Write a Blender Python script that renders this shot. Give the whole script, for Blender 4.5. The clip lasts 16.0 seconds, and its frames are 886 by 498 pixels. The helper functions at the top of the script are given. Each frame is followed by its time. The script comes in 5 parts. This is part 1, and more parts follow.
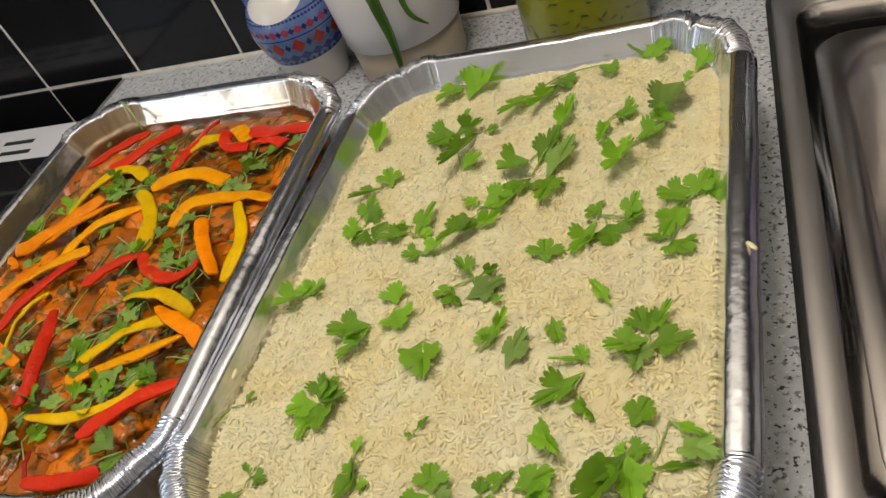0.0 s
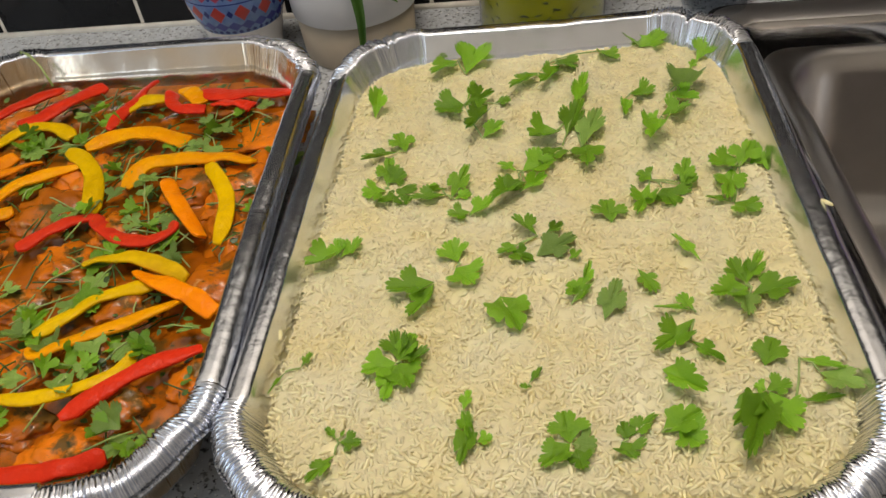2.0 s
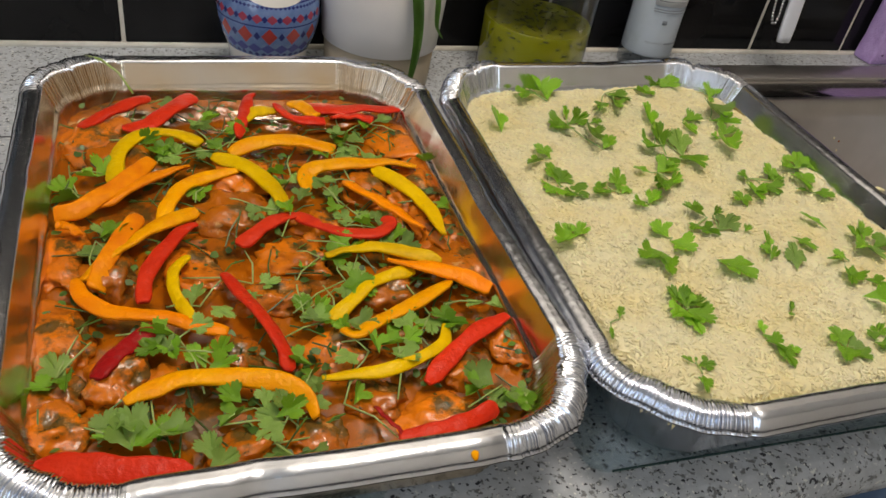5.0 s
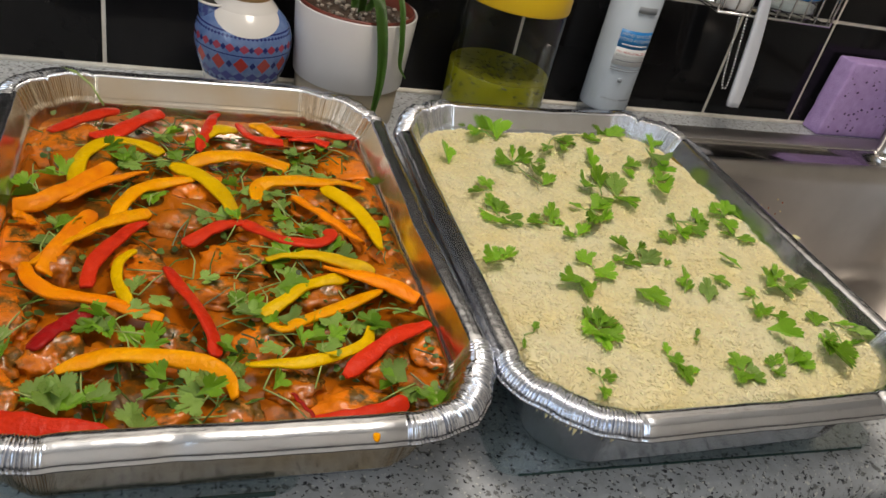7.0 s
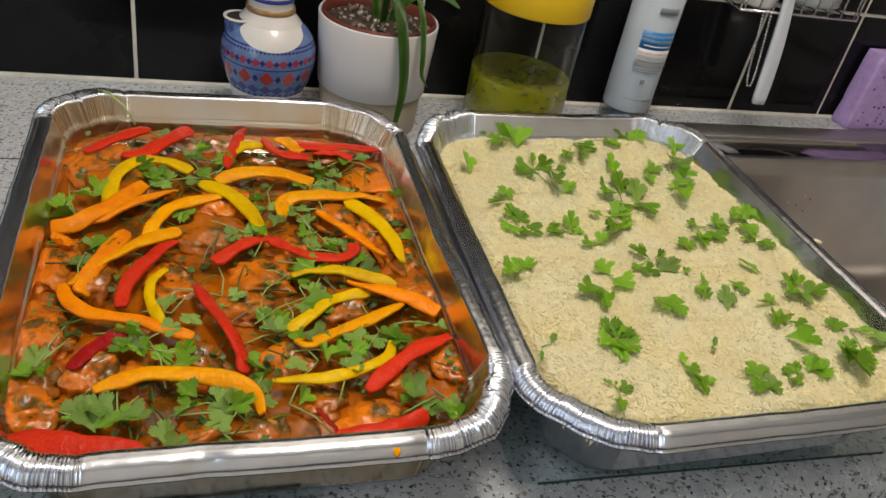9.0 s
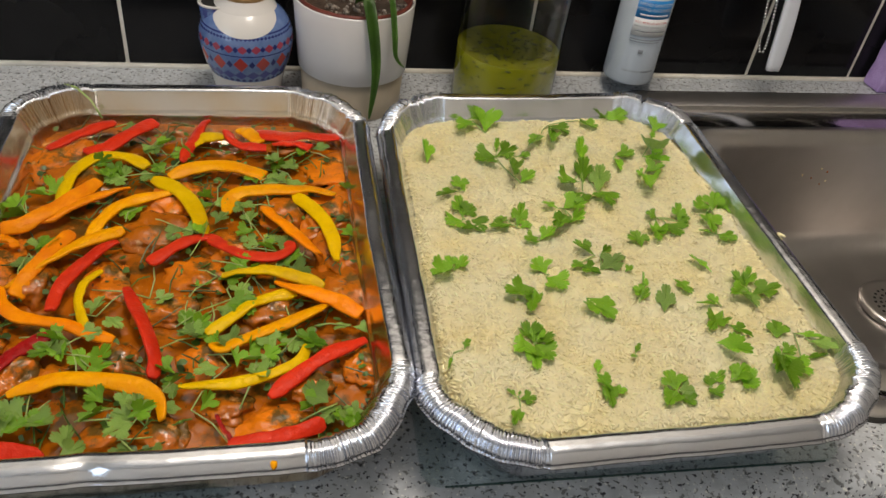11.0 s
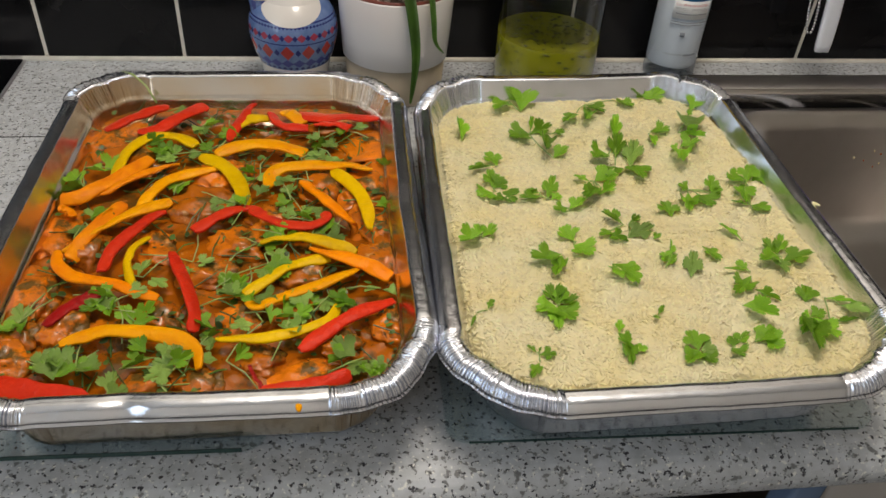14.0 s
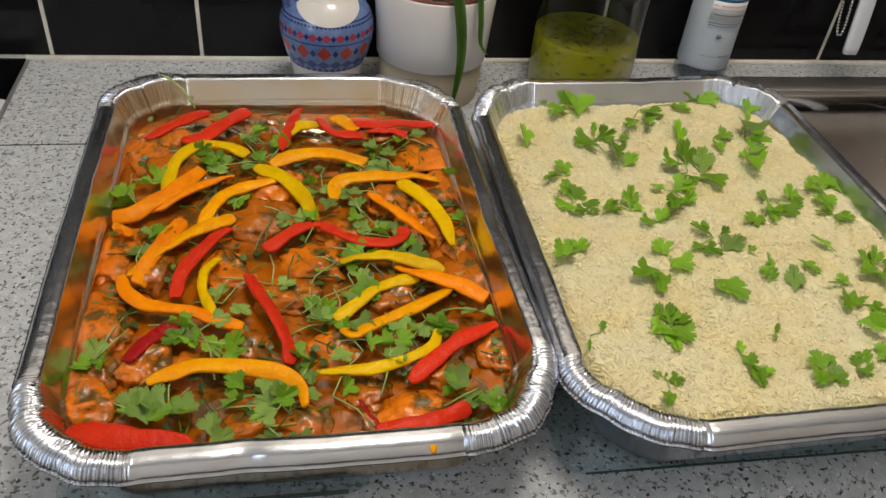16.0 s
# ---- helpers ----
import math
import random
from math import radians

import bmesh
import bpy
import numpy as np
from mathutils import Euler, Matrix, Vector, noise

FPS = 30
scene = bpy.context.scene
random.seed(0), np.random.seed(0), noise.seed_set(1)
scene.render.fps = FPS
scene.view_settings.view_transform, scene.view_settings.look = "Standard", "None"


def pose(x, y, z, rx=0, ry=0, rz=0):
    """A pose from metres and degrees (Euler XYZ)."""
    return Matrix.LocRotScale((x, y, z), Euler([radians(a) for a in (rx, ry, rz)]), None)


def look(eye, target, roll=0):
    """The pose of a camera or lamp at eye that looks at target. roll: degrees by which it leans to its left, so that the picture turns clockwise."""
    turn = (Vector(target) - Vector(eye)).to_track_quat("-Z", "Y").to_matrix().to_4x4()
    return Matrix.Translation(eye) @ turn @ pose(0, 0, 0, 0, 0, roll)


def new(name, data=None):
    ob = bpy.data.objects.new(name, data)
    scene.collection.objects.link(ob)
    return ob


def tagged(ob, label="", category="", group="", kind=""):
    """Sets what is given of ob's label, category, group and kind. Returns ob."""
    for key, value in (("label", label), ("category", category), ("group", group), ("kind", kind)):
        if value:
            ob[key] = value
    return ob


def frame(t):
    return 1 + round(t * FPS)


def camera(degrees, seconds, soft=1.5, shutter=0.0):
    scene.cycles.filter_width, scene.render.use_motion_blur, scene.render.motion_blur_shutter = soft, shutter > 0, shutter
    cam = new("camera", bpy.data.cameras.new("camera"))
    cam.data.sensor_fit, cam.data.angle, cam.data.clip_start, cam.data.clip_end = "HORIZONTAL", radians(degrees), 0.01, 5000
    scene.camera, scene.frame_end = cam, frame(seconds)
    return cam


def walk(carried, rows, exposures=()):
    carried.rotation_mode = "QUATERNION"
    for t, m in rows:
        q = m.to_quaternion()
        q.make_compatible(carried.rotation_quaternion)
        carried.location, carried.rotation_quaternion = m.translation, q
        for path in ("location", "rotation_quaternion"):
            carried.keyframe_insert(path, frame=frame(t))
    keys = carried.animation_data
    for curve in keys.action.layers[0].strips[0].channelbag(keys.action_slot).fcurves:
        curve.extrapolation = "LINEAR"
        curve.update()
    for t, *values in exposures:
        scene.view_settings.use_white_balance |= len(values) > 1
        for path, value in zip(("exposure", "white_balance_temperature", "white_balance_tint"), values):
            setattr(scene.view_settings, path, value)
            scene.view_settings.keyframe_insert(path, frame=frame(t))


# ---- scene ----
cam = camera(59.1, 16.0)
PATH = [
    (0, (0.299, -0.691, 1.273), (-0.44, 0.608, -0.056), -24.1),
    (0.5, (0.334, -0.662, 1.265), (-0.436, 0.59, -0.091), -28.9),
    (1, (0.316, -0.655, 1.254), (-0.394, 0.592, -0.139), -27.5),
    (1.5, (0.246, -0.678, 1.241), (-0.262, 0.628, -0.186), -19.5),
    (2, (0.138, -0.728, 1.252), (-0.043, 0.726, -0.11), -7.2),
    (2.5, (0.032, -0.776, 1.258), (-0.038, 0.751, -0.032), -2.1),
    (3, (-0.038, -0.758, 1.25), (-0.09, 0.808, 0.008), 0.0),
    (3.5, (-0.09, -0.703, 1.239), (-0.088, 0.853, -0.017), 0.9),
    (4, (-0.144, -0.699, 1.234), (0.08, 0.813, -0.056), 2.2),
    (4.5, (-0.192, -0.74, 1.24), (0.298, 0.719, -0.036), 6.1),
    (5, (-0.204, -0.767, 1.246), (0.455, 0.69, 0.044), 10.7),
    (5.2, (-0.205, -0.774, 1.246), (0.485, 0.694, 0.077), 12.0),
    (7.5, (-0.182, -0.824, 1.25), (0.517, 0.714, 0.18), 14.2),
    (8, (-0.184, -0.827, 1.251), (0.498, 0.721, 0.183), 13.5),
    (8.2, (-0.187, -0.828, 1.252), (0.481, 0.724, 0.181), 13.0),
    (10.3, (-0.122, -0.81, 1.313), (0.391, 0.692, 0.096), 10.3),
    (10.5, (-0.106, -0.815, 1.316), (0.38, 0.685, 0.085), 9.7),
    (11, (-0.078, -0.822, 1.317), (0.336, 0.678, 0.06), 8.2),
    (11.5, (-0.065, -0.836, 1.314), (0.28, 0.673, 0.048), 6.4),
    (12, (-0.055, -0.845, 1.312), (0.238, 0.678, 0.05), 4.8),
    (12.5, (-0.055, -0.853, 1.312), (0.208, 0.683, 0.057), 3.9),
    (13, (-0.056, -0.856, 1.311), (0.192, 0.686, 0.063), 3.6),
    (13.5, (-0.056, -0.858, 1.308), (0.193, 0.687, 0.062), 3.9),
    (14, (-0.056, -0.858, 1.305), (0.194, 0.685, 0.057), 4.2),
    (14.5, (-0.061, -0.854, 1.3), (0.188, 0.686, 0.048), 4.7),
    (15, (-0.083, -0.845, 1.298), (0.179, 0.689, 0.043), 5.2),
    (15.5, (-0.117, -0.83, 1.298), (0.19, 0.697, 0.044), 5.8),
    (16, (-0.151, -0.808, 1.29), (0.242, 0.703, 0.04), 6.8),
]
walk(cam, [(t, look(eye, target, roll)) for t, eye, target, roll in PATH])

# ---- world and light ----
world = bpy.data.worlds.new("room_world")
scene.world = world
world.use_nodes = True
world.node_tree.nodes["Background"].inputs[0].default_value = (0.9, 0.95, 1.0, 1)
world.node_tree.nodes["Background"].inputs[1].default_value = 0.05


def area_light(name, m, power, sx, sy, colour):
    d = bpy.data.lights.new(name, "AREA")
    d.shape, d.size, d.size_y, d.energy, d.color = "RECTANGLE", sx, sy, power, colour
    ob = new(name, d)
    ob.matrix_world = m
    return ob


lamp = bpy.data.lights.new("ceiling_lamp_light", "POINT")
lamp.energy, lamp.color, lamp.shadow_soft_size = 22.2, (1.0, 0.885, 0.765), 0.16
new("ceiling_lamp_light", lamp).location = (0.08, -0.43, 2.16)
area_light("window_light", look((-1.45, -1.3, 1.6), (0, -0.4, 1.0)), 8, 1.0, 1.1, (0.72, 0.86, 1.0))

COUNTER = 0.9


# ---- materials ----
def material(name, colour, rough=0.5, metal=0.0, spec=0.5, second=None, scale=40.0, mix=0.5, bump=0.0, bump_scale=200.0,
             coat=0.0, trans=0.0, ior=1.45, sub=0.0, per_object=0.0, rough_var=0.0, detail=6.0, island=0.0):
    m = bpy.data.materials.new(name)
    m.use_nodes = True
    nt = m.node_tree
    b = nt.nodes["Principled BSDF"]
    b.inputs["Roughness"].default_value = rough
    b.inputs["Metallic"].default_value = metal
    b.inputs["Specular IOR Level"].default_value = spec
    b.inputs["Coat Weight"].default_value = coat
    b.inputs["Coat Roughness"].default_value = 0.08
    b.inputs["Transmission Weight"].default_value = trans
    b.inputs["IOR"].default_value = ior
    if sub:
        b.inputs["Subsurface Weight"].default_value = sub
        b.inputs["Subsurface Radius"].default_value = (1.0, 0.9, 0.75)
        b.inputs["Subsurface Scale"].default_value = 0.0034
    co = nt.nodes.new("ShaderNodeTexCoord")
    second = second or tuple(c * 0.8 for c in colour)
    n1 = nt.nodes.new("ShaderNodeTexNoise")
    n1.inputs["Scale"].default_value = scale
    n1.inputs["Detail"].default_value = detail
    nt.links.new(co.outputs["Object"], n1.inputs["Vector"])
    ramp = nt.nodes.new("ShaderNodeValToRGB")
    ramp.color_ramp.elements[0].position = 0.5 - 0.25 * (1 - mix) - 0.05
    ramp.color_ramp.elements[1].position = 0.5 + 0.25 * (1 - mix) + 0.05
    ramp.color_ramp.elements[0].color = (*colour, 1)
    ramp.color_ramp.elements[1].color = (*second, 1)
    nt.links.new(n1.outputs["Fac"], ramp.inputs["Fac"])
    out = ramp.outputs["Color"]
    if per_object or island:
        hsv = nt.nodes.new("ShaderNodeHueSaturation")
        mr = nt.nodes.new("ShaderNodeMapRange")
        k = per_object or island
        mr.inputs["To Min"].default_value, mr.inputs["To Max"].default_value = 1 - k, 1 + k
        if per_object:
            info = nt.nodes.new("ShaderNodeObjectInfo")
            nt.links.new(info.outputs["Random"], mr.inputs["Value"])
        else:
            info = nt.nodes.new("ShaderNodeNewGeometry")
            nt.links.new(info.outputs["Random Per Island"], mr.inputs["Value"])
        nt.links.new(mr.outputs["Result"], hsv.inputs["Value"])
        nt.links.new(out, hsv.inputs["Color"])
        out = hsv.outputs["Color"]
    nt.links.new(out, b.inputs["Base Color"])
    if rough_var:
        mr2 = nt.nodes.new("ShaderNodeMapRange")
        mr2.inputs["To Min"].default_value, mr2.inputs["To Max"].default_value = rough - rough_var, rough + rough_var
        nt.links.new(n1.outputs["Fac"], mr2.inputs["Value"])
        nt.links.new(mr2.outputs["Result"], b.inputs["Roughness"])
    if bump:
        n2 = nt.nodes.new("ShaderNodeTexNoise")
        n2.inputs["Scale"].default_value = bump_scale
        n2.inputs["Detail"].default_value = 4
        nt.links.new(co.outputs["Object"], n2.inputs["Vector"])
        bp = nt.nodes.new("ShaderNodeBump")
        bp.inputs["Strength"].default_value = bump
        bp.inputs["Distance"].default_value = 0.002
        nt.links.new(n2.outputs["Fac"], bp.inputs["Height"])
        nt.links.new(bp.outputs["Normal"], b.inputs["Normal"])
    return m


def worktop_material():
    """Grey-white speckled laminate: soft pale clouds, mid-grey flakes and small dark flecks."""
    m = material("speckled_laminate", (0.42, 0.445, 0.47), 0.36, spec=0.3, second=(0.59, 0.62, 0.66), scale=90, mix=0.3, bump=0.05, bump_scale=900)
    nt = m.node_tree
    b = nt.nodes["Principled BSDF"]
    co = nt.nodes.new("ShaderNodeTexCoord")
    base = b.inputs["Base Color"].links[0].from_socket
    for sc, lo, hi, col, dist in ((210, 0.58, 0.66, (0.19, 0.195, 0.20), 0.0), (300, 0.61, 0.65, (0.05, 0.05, 0.06), 3.1), (330, 0.62, 0.69, (0.75, 0.76, 0.73), 7.7)):
        mp = nt.nodes.new("ShaderNodeMapping")
        mp.inputs["Location"].default_value = (dist, dist * 2, dist)
        n = nt.nodes.new("ShaderNodeTexNoise")
        n.inputs["Scale"].default_value, n.inputs["Detail"].default_value = sc, 2.0
        nt.links.new(co.outputs["Object"], mp.inputs["Vector"])
        nt.links.new(mp.outputs["Vector"], n.inputs["Vector"])
        r = nt.nodes.new("ShaderNodeMapRange")
        r.inputs["From Min"].default_value, r.inputs["From Max"].default_value = lo, hi
        nt.links.new(n.outputs["Fac"], r.inputs["Value"])
        mx = nt.nodes.new("ShaderNodeMix")
        mx.data_type = "RGBA"
        nt.links.new(r.outputs["Result"], mx.inputs[0])
        nt.links.new(base, mx.inputs[6])
        mx.inputs[7].default_value = (*col, 1)
        base = mx.outputs[2]
    nt.links.new(base, b.inputs["Base Color"])
    return m


M_WORKTOP = worktop_material()
M_TILE = material("black_glazed_tile", (0.004, 0.004, 0.0045), 0.10, spec=0.28, second=(0.010, 0.010, 0.011), scale=8, bump=0.03, bump_scale=14, per_object=0.15)
M_GROUT = material("pale_grout", (0.80, 0.77, 0.70), 0.85, second=(0.66, 0.62, 0.55), scale=60, bump=0.3)
M_WALL = material("matt_cream_paint", (0.82, 0.80, 0.76), 0.7, second=(0.78, 0.76, 0.72), scale=3, bump=0.1)
M_CEIL = material("white_ceiling_paint", (0.8, 0.8, 0.78), 0.85, second=(0.76, 0.76, 0.74), scale=4, bump=0.1)
M_FLOOR = material("dark_vinyl_floor", (0.05, 0.045, 0.04), 0.45, second=(0.08, 0.07, 0.06), scale=14, bump=0.1)
# near-black of joint and gasket; also puts shade into cabinet, slots, holes, mouth
M_DARK = material("dark_parts_and_shade", (0.015, 0.015, 0.016), 0.7, second=(0.025, 0.024, 0.022), scale=20)
M_FOIL = material("aluminium_foil", (0.77, 0.81, 0.90), 0.22, 1.0, second=(0.69, 0.71, 0.77), scale=25, bump=0.2, bump_scale=140, rough_var=0.07)
M_FOIL_IN = material("bright_foil_inside", (0.80, 0.82, 0.86), 0.20, 1.0, second=(0.72, 0.73, 0.76), scale=25, bump=0.22, bump_scale=55, rough_var=0.05)
M_FOIL_OILY = material("oil_filmed_foil", (0.78, 0.76, 0.74), 0.20, 1.0, second=(0.74, 0.56, 0.34), scale=16, mix=0.1, bump=0.25, bump_scale=60, rough_var=0.06)
M_STEEL = material("brushed_stainless", (0.57, 0.54, 0.52), 0.30, 1.0, second=(0.50, 0.475, 0.455), scale=18, bump=0.04, bump_scale=500, rough_var=0.05)
M_STEEL_MATT = material("satin_stainless", (0.54, 0.52, 0.51), 0.44, 1.0, second=(0.48, 0.46, 0.45), scale=18, bump=0.04, bump_scale=500)
M_STEEL_BRIGHT = material("polished_stainless", (0.56, 0.53, 0.51), 0.13, 1.0, second=(0.50, 0.475, 0.46), scale=14, bump=0.02, bump_scale=60)
M_CHROME = material("chrome", (0.75, 0.75, 0.76), 0.08, 1.0, second=(0.7, 0.7, 0.71), scale=12)
M_ALU = material("satin_aluminium_strip", (0.34, 0.34, 0.36), 0.45, 0.4, second=(0.28, 0.28, 0.30), scale=60)
M_WHITE_ENAMEL = material("white_enamel", (0.76, 0.78, 0.84), 0.2, second=(0.72, 0.74, 0.80), scale=6)
M_HOBGLASS = material("black_hob_glass", (0.008, 0.008, 0.009), 0.06, second=(0.012, 0.012, 0.013), scale=30)


def thin_clear(name, tint, gloss=0.06):
    """A thin clear sheet: what lies behind shows through its tint, with a sharp sheen that grows at a slant."""
    m = bpy.data.materials.new(name)
    m.use_nodes = True
    nt = m.node_tree
    nt.nodes.remove(nt.nodes["Principled BSDF"])
    tr, gl, mx, fr = [nt.nodes.new("ShaderNode" + k) for k in ("BsdfTransparent", "BsdfGlossy", "MixShader", "LayerWeight")]
    tr.inputs[0].default_value = (*tint, 1)
    gl.inputs["Roughness"].default_value = gloss
    fr.inputs["Blend"].default_value = 0.12
    nt.links.new(fr.outputs["Facing"], mx.inputs[0])
    nt.links.new(tr.outputs[0], mx.inputs[1])
    nt.links.new(gl.outputs[0], mx.inputs[2])
    nt.links.new(mx.outputs[0], nt.nodes["Material Output"].inputs["Surface"])
    return m


M_GLASS = thin_clear("clear_glass", (0.90, 0.94, 0.94), 0.03)
M_GLASS_EDGE = material("dark_green_glass_edge", (0.03, 0.06, 0.055), 0.15, second=(0.05, 0.09, 0.08), scale=40)


# ---- mesh helpers ----
def part(name, bm, mat, parent=None, label="", smooth=True):
    me = bpy.data.meshes.new(name)
    bm.to_mesh(me)
    bm.free()
    return link(name, me, mat, parent, label, smooth)


def link(name, me, mat, parent=None, label="", smooth=True):
    for mm in (mat if isinstance(mat, (list, tuple)) else [mat]):
        me.materials.append(mm)
    if smooth:
        me.shade_smooth()
    ob = new(name, me)
    if parent is not None:
        ob.parent = parent
    if label:
        ob["label"] = label
    return ob


def thing(name, x, y, z, label, category, rz=0.0, group="", kind=""):
    ob = new(name)
    ob.empty_display_size = 0.02
    ob.matrix_world = pose(x, y, z, 0, 0, rz)
    return tagged(ob, label, category, group, kind)


def box(x0, x1, y0, y1, z0, z1, bevel=0.0, seg=2, bm=None):
    bm = bm or bmesh.new()
    r = bmesh.ops.create_cube(bm, size=1.0, matrix=Matrix.LocRotScale(((x0 + x1) / 2, (y0 + y1) / 2, (z0 + z1) / 2), None, (x1 - x0, y1 - y0, z1 - z0)))
    if bevel:
        es = list({e for v in r["verts"] for e in v.link_edges})
        bmesh.ops.bevel(bm, geom=es, offset=bevel, segments=seg, affect="EDGES", profile=0.5)
    return bm


def lathe(profile, n=48, bm=None):
    """Turn (radius, height) pairs round z."""
    bm = bm or bmesh.new()
    rings = []
    for r, z in profile:
        if r < 1e-6:
            rings.append([bm.verts.new((0, 0, z))])
        else:
            rings.append([bm.verts.new((r * math.cos(2 * math.pi * i / n), r * math.sin(2 * math.pi * i / n), z)) for i in range(n)])
    for a, b in zip(rings, rings[1:]):
        for i in range(n):
            j = (i + 1) % n
            vs = []
            for v in ((a[i], a[j]) if len(a) > 1 else (a[0],)) + ((b[j], b[i]) if len(b) > 1 else (b[0],)):
                vs.append(v)
            if len(vs) > 2:
                bm.faces.new(vs)
    bmesh.ops.recalc_face_normals(bm, faces=bm.faces)
    return bm


def tube(points, radius, n=10, bm=None, closed=False, flat=1.0, taper=None):
    """A round (or flattened) rod along points."""
    bm = bm or bmesh.new()
    pts = [Vector(p) for p in points]
    rings = []
    for i, p in enumerate(pts):
        if closed:
            d = pts[(i + 1) % len(pts)] - pts[i - 1]
        else:
            d = pts[min(i + 1, len(pts) - 1)] - pts[max(i - 1, 0)]
        d.normalize()
        up = Vector((0, 0, 1)) if abs(d.z) < 0.95 else Vector((0, 1, 0))
        s = d.cross(up).normalized()
        u = s.cross(d)
        r = radius * (taper(i / (len(pts) - 1)) if taper else 1.0)
        rings.append([bm.verts.new(p + s * (r * math.cos(2 * math.pi * k / n)) + u * (r * flat * math.sin(2 * math.pi * k / n))) for k in range(n)])
    for a, b in list(zip(rings, rings[1:])) + ([(rings[-1], rings[0])] if closed else []):
        for k in range(n):
            bm.faces.new((a[k], a[(k + 1) % n], b[(k + 1) % n], b[k]))
    if not closed:
        bm.faces.new(rings[0][::-1])
        bm.faces.new(rings[-1])
    bmesh.ops.recalc_face_normals(bm, faces=bm.faces)
    return bm


def rounded_rect(hx, hy, r, n_side=30, n_corner=24):
    """Points, outward normals and a corner flag round a rectangle with rounded corners."""
    out = []
    for cx, cy, a0 in ((hx - r, hy - r, 0), (-hx + r, hy - r, 90), (-hx + r, -hy + r, 180), (hx - r, -hy + r, 270)):
        for k in range(n_corner):
            a = math.radians(a0 + 90 * k / (n_corner - 1))
            out.append((cx + r * math.cos(a), cy + r * math.sin(a), math.cos(a), math.sin(a), math.sin(math.pi * k / (n_corner - 1))))
        a = math.radians(a0 + 90)
        nx = {0: (-hx + r, hy), 90: (-hx, -hy + r), 180: (hx - r, -hy), 270: (hx, hy - r)}[a0]
        sx, sy = out[-1][0], out[-1][1]
        for k in range(1, n_side):
            f = k / n_side
            out.append((sx + (nx[0] - sx) * f, sy + (nx[1] - sy) * f, math.cos(a), math.sin(a), 0.0))
    return out


# ---- room ----
def room():
    x0, x1, y0, y1, z1 = -1.6, 2.4, -2.0, 0.0, 2.4
    w = part("wall_north", box(x0 - 0.1, x1 + 0.1, 0.0008, 0.12, 0, z1), M_GROUT, smooth=False)
    tagged(w, "black glazed tiled kitchen wall with pale grout", "wall", kind="structure")
    # square tiles, 148.8 mm pitch
    bm = box(-0.0724, 0.0724, -0.0022, 0.004, -0.0702, 0.0702, 0.0010, 1)
    me = bpy.data.meshes.new("tile")
    bm.to_mesh(me)
    bm.free()
    me.materials.append(M_TILE)
    for i in range(-8, 16):
        for j in range(-2, 4):
            t = new("tile", me)
            t.parent = w
            t.location = (-0.2305 + 0.1488 * (i + 0.5), 0.0015 + 0.0003 * math.sin(i * 5.1 + j * 3.3), 0.9015 + 0.1445 * (j + 0.5))
            t.rotation_euler = (0.004 * math.sin(i * 2.3 + j), 0, 0.004 * math.cos(i * 1.7 + j * 2.9))
    # unseen south wall, set near and pale so the foil mirrors more light
    tagged(part("wall_south", box(x0 - 0.1, x1 + 0.1, y0 - 0.1, y0, 0, z1), M_WALL, smooth=False), "plain cream unseen wall behind the kitchen, added near to brighten the foil", "wall", kind="structure")
    tagged(part("wall_west", box(x0 - 0.1, x0, y0, 0.008, 0, z1), M_WALL, smooth=False), "plain cream painted side wall", "wall", kind="structure")
    tagged(part("wall_east", box(x1, x1 + 0.1, y0, 0.008, 0, z1), M_WALL, smooth=False), "plain cream painted side wall", "wall", kind="structure")
    tagged(part("floor", box(x0, x1, y0, 0.008, -0.05, 0), M_FLOOR, smooth=False), "dark vinyl kitchen floor", "floor", kind="structure")
    tagged(part("ceiling", box(x0 - 0.1, x1 + 0.1, y0 - 0.1, 0.12, z1, z1 + 0.05), M_CEIL, smooth=False), "white painted ceiling", "ceiling", kind="structure")


room()


